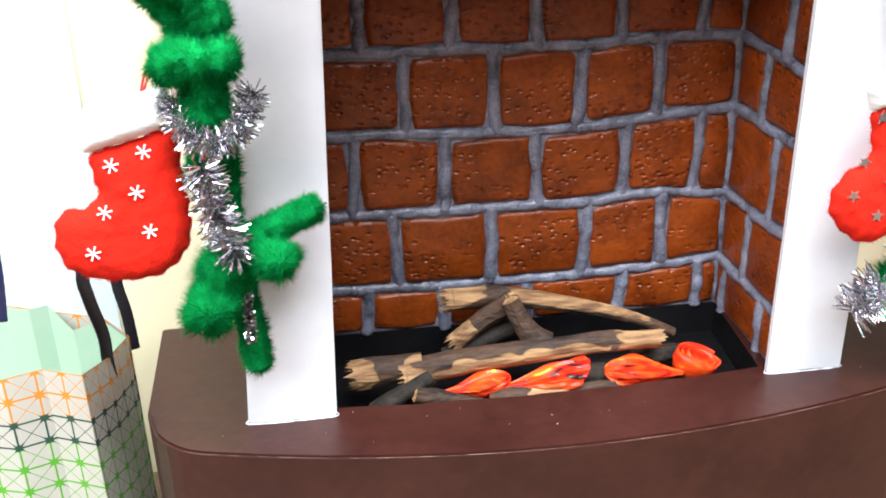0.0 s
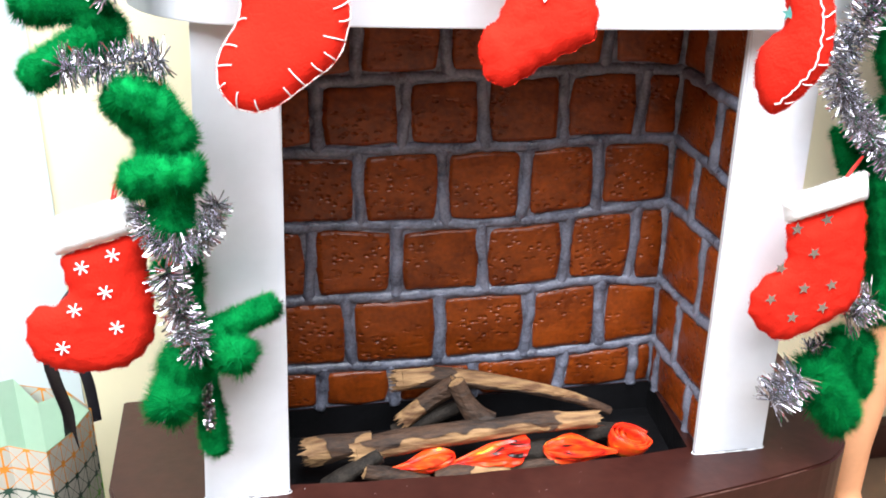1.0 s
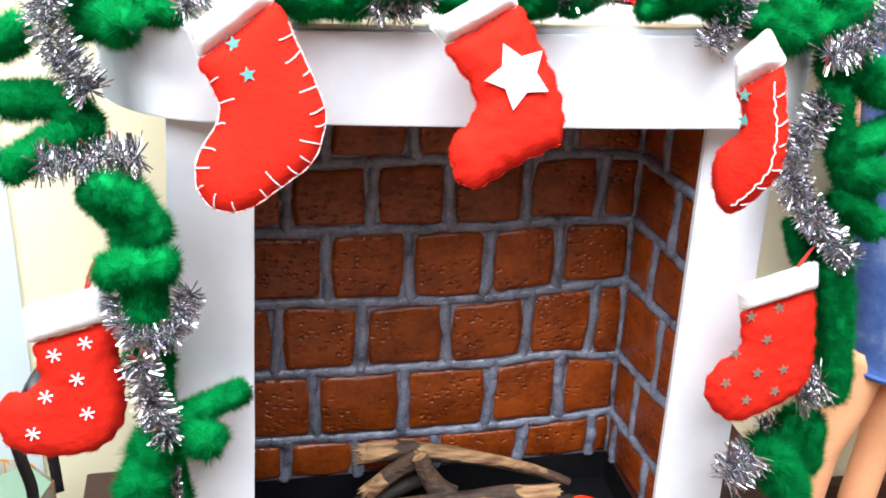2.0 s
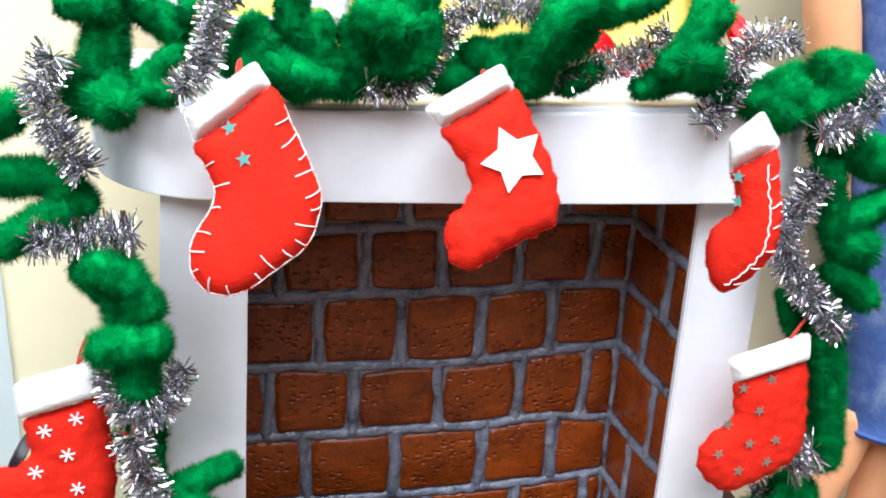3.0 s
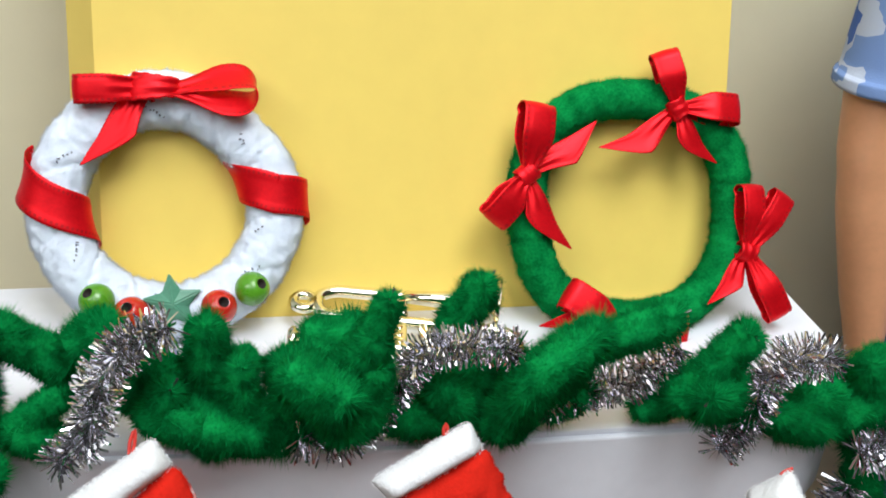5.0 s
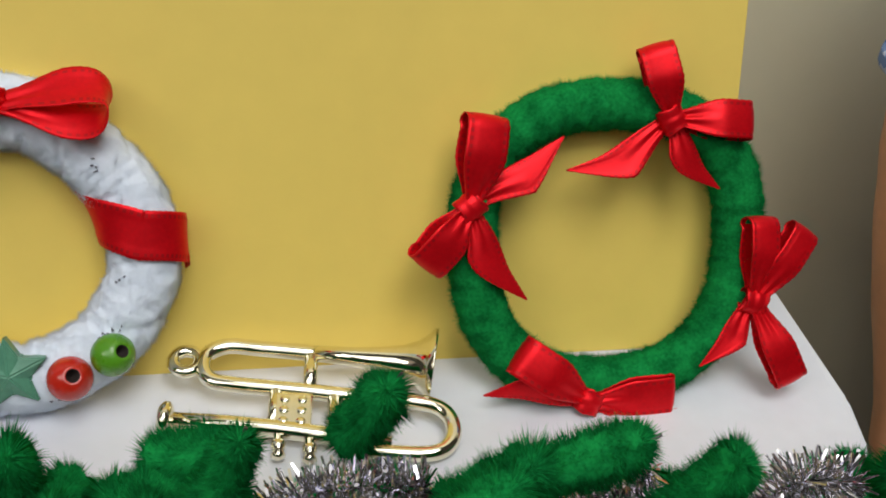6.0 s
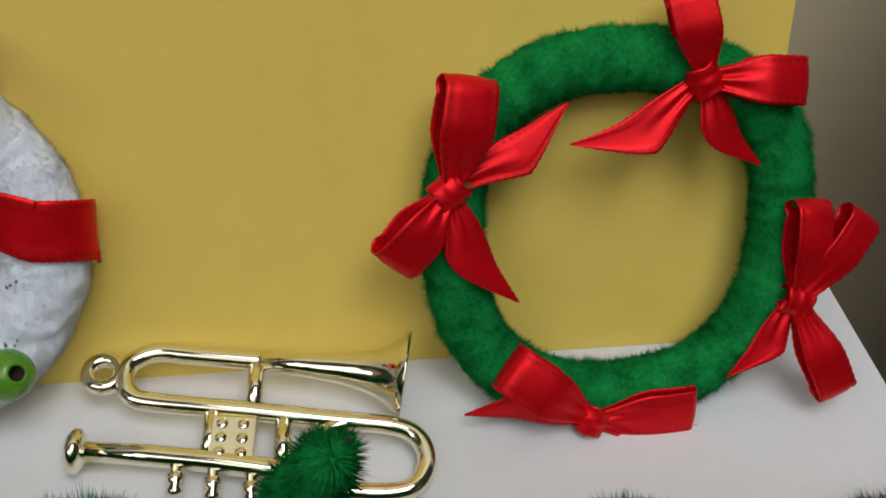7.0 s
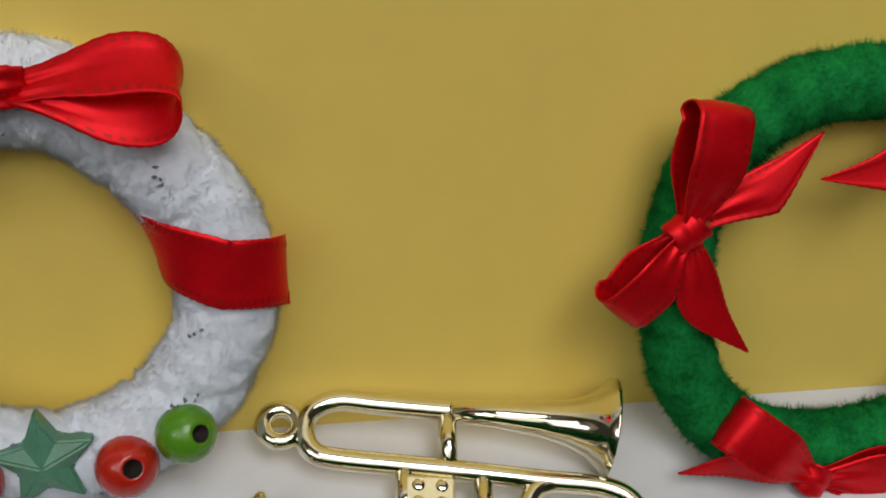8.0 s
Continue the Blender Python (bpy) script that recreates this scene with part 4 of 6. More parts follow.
def scalloped(loop, amount, seed):
    """The wavy edge that whip stitches give to felt."""
    n = len(loop)
    out = []
    for i, q in enumerate(loop):
        d = (loop[(i + 1) % n] - loop[i - 1]).normalized()
        out.append(q + Vector((d.y, -d.x, 0)) * amount * (0.8 * math.sin(i * 2 * math.pi * 21 / n) + 0.9 * dot_noise(q / 1000, 300, seed)))
    return out


def on_felt(ob, cx, cy, lift=0.0):
    loop, thick, bumpy = OUTLINES[ob.name]
    return face_height(loop, thick, cx, cy) + bumpy * 0.45 + lift


def star(cx, cy, r, w, turn=0.0, depth=0.5, points=5, inner=0.42):
    """A small raised star at u, v with its face at depth w."""
    bm = bmesh.new()
    ring = []
    for k in range(points * 2):
        t = turn + math.pi * k / points + math.pi / 2
        q = r * (1 if k % 2 == 0 else inner)
        ring.append((cx + q * math.cos(t), cy + q * math.sin(t)))
    low = [bm.verts.new((x / 1000, -w / 1000, y / 1000)) for x, y in ring]
    top = [bm.verts.new((x / 1000, -(w + depth) / 1000, y / 1000)) for x, y in ring]
    n = len(ring)
    for k in range(n):
        bm.faces.new((low[k], low[(k + 1) % n], top[(k + 1) % n], top[k]))
    bm.faces.new(top)
    bm.faces.new(low[::-1])
    bmesh.ops.recalc_face_normals(bm, faces=bm.faces[:])
    return bm


def flake(cx, cy, r, w):
    bm = bmesh.new()
    for k in range(3):
        t = math.pi * k / 3 + 0.2
        d = Vector((math.cos(t), 0, math.sin(t))) * r / 1000
        c = Vector((cx / 1000, -(w + 0.25) / 1000, cy / 1000))
        tube([c - d, c - d * 0.2, c + d * 0.2, c + d], [0.00042, 0.00028, 0.00028, 0.00042], 6, bm)
    return bm


def felt_fuzz(loop, seed, amount=700, length=1.1):
    """Short fibres that stand out along the outline of a felt shape."""
    rng = random.Random(seed)
    n = len(loop)
    verts, faces = [], []
    for _ in range(amount):
        i = rng.randrange(n)
        a, b = loop[i], loop[(i + 1) % n]
        q = a.lerp(b, rng.random())
        d = (b - a).normalized()
        out = Vector((d.y, -d.x, 0)) + Vector((rng.gauss(0, 0.5), rng.gauss(0, 0.5), 0))
        w = rng.uniform(-1, 1) * 1.2
        q = q - Vector((d.y, -d.x, 0)) * 0.25
        tip = q + out.normalized() * length * rng.uniform(0.3, 1)
        s = d * 0.12
        k = len(verts)
        verts += [Vector((q.x - s.x, w, q.y - s.y)) / 1000, Vector((q.x + s.x, w, q.y + s.y)) / 1000, Vector((tip.x, w + rng.gauss(0, 0.3), tip.y)) / 1000]
        faces.append((k, k + 1, k + 2))
    return verts, faces


def face_height(loop, thick, cx, cy, wide=11.0):
    """How far the stuffed front stands out at u, v."""
    q = Vector((cx, cy, 0))
    d = (nearest_on(list(loop) + [loop[0]], q) - q).length
    s = min(1.0, d / wide)
    return thick * math.sqrt(1 - (1 - s) ** 2)


OUTLINES = {}


def stocking(label, at, yaw, lean, outline, axis, cuff, thick, seed, stitches=(), seam=False, loop_to=None, bumpy=0.35, seam_in=0.0):
    ob = thing("christmas_stocking", label, "stocking", group="stockings on the toy fireplace")
    ob.matrix_world = stocking_frame(at, yaw, lean)
    loop = scalloped(smooth_loop(outline, 126), bumpy * 0.9, seed)
    OUTLINES[ob.name] = (loop, thick, bumpy)
    body = part("felt_body", pillow(loop, thick, seed, bumpy), RED_FELT, ob, smooth=True)
    v, f = felt_fuzz(loop, seed, 1100, 0.9)
    from_lists("felt_fuzz", v, f, RED_FELT, body)
    corners = []
    for a, b in zip(cuff, cuff[1:] + cuff[:1]):
        corners += [(a[0] + (b[0] - a[0]) * q, a[1] + (b[1] - a[1]) * q) for q in (0.08, 0.35, 0.65, 0.92)]
    cl = smooth_loop(corners, 100)
    cf = part("cuff", pillow(cl, thick + 1.2, seed + 3, 0.25, 0.7, 4.5, 0.8), WHITE_FELT, ob, "white felt cuff", True)
    v, f = felt_fuzz(cl, seed + 1, 900, 0.9)
    from_lists("felt_fuzz", v, f, WHITE_FELT, cf)
    # blanket stitches from the edge inwards
    n = len(loop)
    for s0, s1, count, deep in stitches:
        for k in range(count):
            i = int((s0 + (s1 - s0) * (k + 0.5) / count) * n) % n
            q = loop[i]
            d = (loop[(i + 1) % n] - loop[i - 1]).normalized()
            inn = Vector((-d.y, d.x, 0))
            if (nearest_on([Vector((x, y, 0)) for x, y in axis], q) - q).dot(inn) < 0:
                inn = -inn
            pts = []
            for j in range(5):
                s = j / 4
                r = q + inn * deep * (0.8 + 0.3 * math.sin(k * 2.3)) * s + d * (1.0 + 0.8 * math.sin(k * 1.7)) * math.sin(s * 1.6)
                h = thick * math.sqrt(max(0, 1 - (1 - min(1, deep * s / 11)) ** 2)) ** 1.15
                pts.append(Vector((r.x, -(h + 0.25), r.y)) / 1000)
            part("stitch", tube(pts, 0.00024, 6), THREAD, body)
        if seam:
            pts = []
            for k in range(41):
                i = int((s0 + (s1 - s0) * k / 40) * n) % n
                q = loop[i]
                d = (loop[(i + 2) % n] - loop[i - 2]).normalized()
                inn = Vector((-d.y, d.x, 0))
                if (nearest_on([Vector((x, y, 0)) for x, y in axis], q) - q).dot(inn) < 0:
                    inn = -inn
                q = q + inn * (seam_in + (0.3 * math.sin(k * 1.9) if seam_in else 0))
                h = face_height(loop, thick, q.x, q.y) + 0.35 if seam_in else 0.2
                pts.append(Vector((q.x, -h + 0.25 * math.sin(k * 1.9), q.y)) / 1000)
            part("seam_thread", tube(pts, 0.0003, 6), THREAD, body)
    if loop_to:
        c = Vector(((cuff[1][0] * 0.75 + cuff[0][0] * 0.25), 0, (cuff[1][1] * 0.75 + cuff[0][1] * 0.25)))
        t = Vector((loop_to[0], loop_to[2] if len(loop_to) > 2 else 0, loop_to[1]))
        pts = [c / 1000, (c.lerp(t, 0.5) + Vector((-0.5, -0.3, 0))) / 1000, t / 1000, (c.lerp(t, 0.5) + Vector((0.7, 0.3, 0))) / 1000, (c + Vector((0.8, 0, 0))) / 1000]
        part("hanging_loop", tube(spline(pts, 0.001), 0.0005, 6), RED_CORD, ob, "thin red cord")
    return ob


s1 = stocking("red felt stocking with white stitches and two teal stars", (0.0, -0.0325, 0.275), 0, 18,
              [(-11.4, -11.9), (0.5, -3.5), (12.5, 5.5), (19.6, -7.9), (26.3, -24.3), (27.4, -31.6), (23, -44.3), (12.8, -52.2), (3.6, -58.2), (-3.6, -60.1), (-10.6, -57.6), (-14.2, -51.1), (-13.5, -42.1), (-7.9, -33.3), (-5.9, -27.1), (-8.3, -20)],
              [(4, -8), (10, -26), (8, -38), (-2, -48)], [(-14.5, -2.2), (7.8, 13.5), (12.7, 6), (-11.4, -11.9)], 5.2, 21,
              stitches=((0.22, 0.62, 11, 6.6), (0.64, 0.98, 8, 4.6)), seam=True, loop_to=(3.5, 14.5, 4), bumpy=0.12)
for cx, cy in ((-0.8, -7.3), (3.2, -17.0)):
    part("star", star(cx, cy, 2.7, on_felt(s1, cx, cy), 0.2), STAR_TEAL, s1, "small teal foil star")
s2 = stocking("red felt stocking with a large white star", (0.0788, -0.0325, 0.2764), 0, 18,
              [(-11.4, -9.5), (0.6, -3.2), (12.9, 3.3), (20.7, -9.9), (26.5, -23.3), (28.5, -32.9), (26.4, -42.5), (14.3, -47.8), (4.4, -53.2), (-2.5, -56.4), (-9.3, -52.7), (-10.6, -41.3), (-3.2, -33), (-2.1, -26.5), (-5.8, -18.9)],
              [(3, -8), (12, -26), (10, -38), (-2, -46)], [(-17, -3), (9.1, 11.3), (13.2, 3.2), (-11.4, -9.5)], 5.0, 33, loop_to=(4, 9.5, 4), bumpy=0.6)
part("star", star(11.3, -19.8, 11.4, on_felt(s2, 11.3, -19.8, 0.2), 0.45, 0.7, inner=0.54), WHITE_FELT, s2, "large white felt star")
s3 = stocking("red felt stocking with white seam turned sideways on the mantel", (0.175, -0.042, 0.268), 45, 8,
              [(-4.2, -16), (3, -10), (9.6, -5.8), (13.1, -17.7), (15.6, -27.2), (16.2, -39.2), (11.8, -48.7), (3.6, -58.4), (-2.4, -57.9), (-7.4, -47.5), (-6.5, -37.6), (-0.4, -29.8), (-1.5, -22)],
              [(4, -14), (8, -28), (7, -40), (0, -50)], [(-7.3, -5.2), (2.3, 6.2), (10.4, -4.0), (-4.6, -17)], 5.6, 45,
              stitches=((0.18, 0.58, 6, 2.2),), seam=True, loop_to=(2, 5.2, 3), bumpy=0.3, seam_in=2.6)
for cx, cy in ((-0.5, -16.8), (0.9, -25.6)):
    part("star", star(cx + 0.4, cy, 2.6, on_felt(s3, cx + 0.4, cy), 0.1), STAR_TEAL, s3, "small teal foil star")
s4 = stocking("red felt stocking with white snowflakes hanging beside the pillar", (-0.065, -0.0165, 0.16), 0, 5,
              [(-9.2, -3.4), (4, 0.2), (18.3, 3.4), (19.4, -9.7), (20.4, -26.4), (18.2, -38.8), (9.3, -47.4), (-1.1, -49.3), (-13, -48.2), (-23.2, -42.3), (-25.2, -31.9), (-21.7, -23.2), (-12.8, -21.7), (-8.8, -16.5)],
              [(4, -6), (5, -24), (1, -33), (-13, -34)], [(-12, 10.5), (16.9, 18.2), (18.8, 4.5), (-11.8, -3.4)], 4.6, 57, loop_to=(13.5, 26, 3), bumpy=0.5)
for cx, cy in ((-3.4, -8.8), (7.5, -5.0), (3.7, -18.5), (-7.7, -25.0), (6.2, -32.4), (-13.3, -39.0)):
    cx, cy = cx + 0.8, cy + 2.2
    part("snowflake", flake(cx, cy, 2.6, on_felt(s4, cx, cy)), FLAKE, s4, "small white snowflake")
s5 = stocking("red felt stocking with small silver stars hanging beside the pillar", (0.2036, -0.0215, 0.15), 0, 5,
              [(-5.4, 4.7), (9, 8.7), (24.2, 12.4), (28.5, -7.9), (29.5, -23.7), (25.7, -34.1), (10.9, -42.3), (-3.1, -46.4), (-14.3, -38.6), (-18.5, -29), (-14, -19), (-4.6, -11.9)],
              [(9, 2), (13, -16), (9, -26), (-4, -32)], [(-9.6, 14.4), (25, 24.1), (26.6, 12.6), (-6.6, 4)], 4.6, 69, loop_to=(23.4, 29, 2), bumpy=0.5)
for k, (cx, cy) in enumerate(((-1.1, 0.3), (10.8, 3.4), (6.4, -9.6), (-5.1, -16.5), (3.9, -24.3), (15.5, -23.7), (-9.3, -28.2), (12.9, -33.3), (0.4, -36.5))):
    cx, cy = cx - 2.1, cy + 2.5
    part("star", star(cx, cy, 2.75, on_felt(s5, cx, cy), 0.3 * k), STAR_FOIL, s5, "small silver foil star")


# ---- wreaths ----
def ribbon(points, widths, across, thick=0.00025, cup=0.06, pleat=None, picot=0.00007, square=True):
    """A satin strip along points; across gives its width direction, pleat its gathers at each point."""
    bm = bmesh.new()
    fr = path_frames(points)
    rows = []
    m = 14
    for i, (p, d, _, _) in enumerate(fr):
        a = Vector(across[i]).normalized()
        if square:
            a = (a - d * a.dot(d)).normalized()
        nrm = d.cross(a).normalized()
        row = []
        fold = pleat[i] if pleat else 0.0
        for side in (0, 1):
            for k in range(m + 1):
                s = k / m * 2 - 1
                edge = picot * (1 if i % 2 else -1) if k in (0, m) else 0
                lift = cup * widths[i] * (1 - s * s) + fold * math.cos(s * 7.5 + 0.6) + (thick if side else 0)
                if 1 < k < m - 1 and k in (2, m - 2):
                    lift -= thick * 0.5
                row.append(bm.verts.new(p + a * (s * widths[i] / 2 + (edge if s > 0 else -edge)) + nrm * lift))
        rows.append(row)
    q = m + 1
    for i, (r0, r1) in enumerate(zip(rows, rows[1:])):
        for k in range(m):
            dot = 1 if i % 2 and k in (1, m - 2) else 0
            bm.faces.new((r0[k], r0[k + 1], r1[k + 1], r1[k])).material_index = dot
            bm.faces.new((r0[q + k + 1], r0[q + k], r1[q + k], r1[q + k + 1])).material_index = dot
        for k in (0, m):
            bm.faces.new((r0[k], r1[k], r1[q + k], r0[q + k]))
    for r in (rows[0], rows[-1]):
        bm.faces.new(r[:q] + r[q:][::-1])
    bmesh.ops.recalc_face_normals(bm, faces=bm.faces[:])
    return bm


def uvw(u, v, w):
    return Vector((u, -w, v)) / 1000


def ease(x):
    x = max(0.0, min(1.0, x))
    return x * x * (3 - 2 * x)


def bow(parent, knot, loops, tails, w=8.0, seed=0, turn=0.0, band=8.4, root=4.0):
    """A ribbon bow in the plane of a wreath: loops are (u, v, width and, if flat, how far they stand open), tails (u, v, width, side of the slanted cut)."""
    rng = random.Random(seed)
    k0 = Vector((knot[0], knot[1], 0))
    run = Vector((math.cos(turn), math.sin(turn), 0))
    knot_pts = []
    for j in range(17):
        t = math.pi * (j / 16 - 0.5) * 1.7
        q = k0 + run * math.sin(t) * 3.2
        knot_pts.append(uvw(q.x, q.y, w + 0.2 + math.cos(t) * 2.3))
    widths = [(band + 0.5 * math.sin(j * 1.1 + seed)) / 1000 for j in range(17)]
    obj = part("bow", ribbon(knot_pts, widths, [(-run.y, 0, run.x)] * 17, cup=0.03, pleat=[0.00013] * 17), [SATIN, SATIN_EDGE], parent, "red satin ribbon bow", True)
    for u, v, wd, *puff in loops:
        tip = Vector((u, v, 0))
        d = (tip - k0).normalized()
        L = (tip - k0).length
        perp = Vector((-d.y, d.x, 0))
        pts, ws, ac, pl = [], [], [], []
        r = (2.0 + 0.12 * wd) * (puff[0] if puff else 1)
        legs = [(x * (L - r) / 20, 1) for x in range(21)]
        path = [(a, r * (0.25 + 0.75 * ease(a / (L - r) * 1.3)) * (1 + 0.35 * math.sin(math.pi * a / (L - r)))) for a, _ in legs]
        path += [(L - r + r * math.sin(t), r * math.cos(t)) for t in (math.pi * k / 9 for k in range(1, 9))]
        path += [(a, -0.5 * h) for a, h in path[20::-1]]
        lean = rng.uniform(-0.22, 0.22)
        for a, h in path:
            s = a / L
            q = k0 + d * a + perp * (lean * h)
            pts.append(uvw(q.x, q.y, w + 0.4 + h))
            ws.append((root + (wd - root) * ease(s * 1.75)) / 1000)
            ac.append((perp.x, lean, perp.y))
            pl.append(0.0005 * (1 - ease(s * 1.6)))
        part("loop", ribbon(pts, ws, ac, cup=0.03, pleat=pl), [SATIN, SATIN_EDGE], obj, "", True)
    for u, v, wd, hand in tails:
        tip = Vector((u, v, 0))
        d = (tip - k0).normalized()
        L = (tip - k0).length
        perp = Vector((-d.y, d.x, 0)) * hand
        pts, ws, ac, pl = [], [], [], []
        n = 36
        slant = min(0.68, wd * 1.5 / L)
        bend = rng.uniform(-0.05, 0.05)
        for j in range(n + 1):
            s = j / n
            cut = max(0.0, (s - 1 + slant) / slant)
            width = root + (wd - root) * ease(s * 1.7)
            q = k0 + d * L * s + perp * (bend * L * math.sin(math.pi * s) - width * 0.3 * ease(s * 1.4) + cut * width * 0.48)
            pts.append(uvw(q.x, q.y, w - 0.9 + 2.0 * math.sin(s * 2.6) * (1 - 0.5 * s)))
            ws.append(max(0.35, width * (1 - 0.97 * cut)) / 1000)
            ac.append((perp.x, 0.28 * math.sin(s * 2.5), perp.y))
            pl.append(0.0004 * (1 - ease(s * 1.6)))
        part("tail", ribbon(pts, ws, ac, cup=0.03, pleat=pl, square=False), [SATIN, SATIN_EDGE], obj, "", True)
    return obj


def wreath_frame(at, lean):
    return Matrix.Translation(Vector(at) * U) @ pose(0, 0, 0, -lean)


green_wreath = thing("green_wreath", "green chenille wreath with four red satin bows", "wreath", group="wreaths on the mantel")
green_wreath.matrix_world = wreath_frame((0.157, 0.056, 0.296), 26)
ring_pts = []
for k in range(36):
    t = 2 * math.pi * k / 36
    q = 1 - 0.028 * math.cos(4 * t) + 0.01 * math.sin(3 * t)
    ring_pts.append(uvw(7.0 + 38.3 * q * math.cos(t), 8.2 + 38.6 * q * math.sin(t), 0))
chenille("ring", 0.0078, ring_pts, GREEN, green_wreath, dense=2.4, seed=500, closed=True, core=0.86, width=0.0001, fuzz=0.15, lumpy=0.45)
bow(green_wreath, (-32.2, 20.3), [(-28.3, 43.2, 11.2), (-44.4, 5.6, 10)], [(-6.8, 36.3, 9.5, 1), (-19, -5.5, 12, 1)], 7, 1, 2.2, 6.6)
bow(green_wreath, (21, 41.8), [(15.6, 60.5, 9.4), (42.7, 40.9, 10)], [(-6.1, 27.4, 10, -1), (33.4, 22.1, 11.5, 1)], 7, 2, 0.5, 6.6)
bow(green_wreath, (45.2, -7), [(46, 15.6, 8.4), (58.8, 12.2, 8), (57, -29.8, 9)], [(31.9, -25.5, 8, -1)], 8.6, 3, 1.3, 6.4)
bow(green_wreath, (0, -32.5), [(-19.5, -18.5, 11), (23.4, -31.8, 11, 0.35)], [(-28.4, -27.7, 10, 1), (25.1, -37.6, 6, 1)], 7.5, 4, 2.7, 6.6)

white_wreath = thing("white_wreath", "white plush wreath wound with red ribbon and beads", "wreath", group="wreaths on the mantel")
white_wreath.matrix_world = wreath_frame((0.022, 0.0645, 0.309), 27)
WC, WR, WT, FLAT = (-11, -3), 33.2, 9.2, 0.78  # centre, radius and thickness in mm; the ring is flatter than wide


def on_ring(t, a, r):
    """A point on the plush at t round the ring and a round its section; the ring is pressed in above the second ribbon."""
    turn = (t - 0.8 + math.pi) % (2 * math.pi) - math.pi
    out = WR - 2.8 * math.exp(-(turn / 0.5) ** 2) + r * math.cos(a)
    return uvw(WC[0] + out * math.cos(t), WC[1] + out * math.sin(t), r * math.sin(a) * FLAT)


def plush_radius(t, a):
    """Soft folds where the plush strip is wound round its wire."""
    q = Vector((math.cos(t) * math.cos(a), math.sin(t) * math.cos(a), math.sin(a))) + Vector((math.cos(t), math.sin(t), 0)) * 4
    r = WT * (0.97 + 0.07 * noise.noise(q * 2.4) + 0.03 * noise.noise(q * 5) + 0.005 * noise.noise(q * 14))
    turn = 11 * t + a * 1.6 + 0.8 * noise.noise(q * 1.7)
    return r - 0.75 * max(0.0, math.sin(turn)) ** 10


def plush_ring():
    bm = bmesh.new()
    n, m = 360, 56
    rows = []
    for i in range(n):
        t = 2 * math.pi * i / n
        rows.append([bm.verts.new(on_ring(t, 2 * math.pi * k / m, plush_radius(t, 2 * math.pi * k / m))) for k in range(m)])
    for i in range(n):
        for k in range(m):
            bm.faces.new((rows[i][k], rows[(i + 1) % n][k], rows[(i + 1) % n][(k + 1) % m], rows[i][(k + 1) % m]))
    bmesh.ops.recalc_face_normals(bm, faces=bm.faces[:])
    return bm


ring = part("ring", plush_ring(), WHITE_PLUSH, white_wreath, "", True)


WRAP_AT = (-60, 0, 90, 180, 240)
WRAPS = ((158, 166, 179, 191.5, 200), (-4, 1, 5, 20, 33))


def plush_nap(seed=8, count=46000):
    """Short white fibres in tufts all over the plush."""
    rng = np.random.default_rng(seed)
    t, a = rng.uniform(0, 2 * math.pi, count), rng.uniform(-0.6, math.pi + 0.6, count)
    free = np.ones(count, bool)
    for turns in WRAPS:  # the ribbon presses the pile flat
        away = (np.degrees(t) - np.interp(np.degrees(a), WRAP_AT, turns) + 180) % 360 - 180
        free &= np.abs(away) > 9.4
    t, a = t[free], a[free]
    count = len(t)
    base = np.array([tuple(on_ring(x, y, plush_radius(x, y) - 0.25)) for x, y in zip(t, a)])
    out = np.stack([np.cos(a) * np.cos(t), -np.sin(a) / FLAT, np.cos(a) * np.sin(t)], 1)
    tuft = np.array([(noise.noise(Vector(p) * 210), noise.noise(Vector(p) * 210 + Vector((9, 3, 5))), noise.noise(Vector(p) * 210 + Vector((2, 8, 4)))) for p in base])
    way = unit(unit(out) + 0.8 * tuft + 0.35 * rng.normal(size=(count, 3)))
    v, f, nr = fibres(rng, base, unit(out), base + way * rng.uniform(0.0006, 0.0016, count)[:, None], 0.00007, 0, 0.02)
    tagged(fluffy("plush_nap", v, f, nr, WHITE_PILE, ring), "short soft white fibres", kind="stuff")


plush_nap()
GREY_WIRE = material("grey_thread", (0.16, 0.17, 0.21), 0.6, scale=300)


def thread_glimpses(seed=3):
    """Grey backing that shows in short broken rows where the plush strip parts."""
    rng = random.Random(seed)
    for k in range(13):
        t0 = 2 * math.pi * (k + 0.3) / 13 + rng.uniform(-0.05, 0.05)
        a0 = math.pi * 0.5 + rng.uniform(-0.75, 0.75)
        for j in range(rng.randrange(3, 7)):
            t, a = t0 + 0.032 * j + rng.uniform(-0.008, 0.008), a0 - 0.07 * j + rng.uniform(-0.05, 0.05)
            pts = [on_ring(t + 0.011 * q, a + 0.05 * q * rng.uniform(-1, 1), plush_radius(t + 0.011 * q, a) + 0.45) for q in (0, 1, 2)]
            part("thread_glimpse", tube(pts, [0.00008, rng.uniform(0.00018, 0.0004), 0.00008], 5), GREY_WIRE, ring)


thread_glimpses()


def wrap(turns, width):
    """Ribbon wound obliquely round the plush ring; turns are degrees round it at the outer edge, the front, the inner edge and behind."""
    pts, ac = [], []
    for j in range(71):
        a = -38 + 268 * j / 70
        t = radians(float(np.interp(a, WRAP_AT, turns)))
        pts.append(on_ring(t, radians(a), WT * 1.03 + 1.0))
        ac.append((-math.sin(t), 0, math.cos(t)))
    return ribbon(pts, [width / 1000] * 71, ac, cup=0.0)


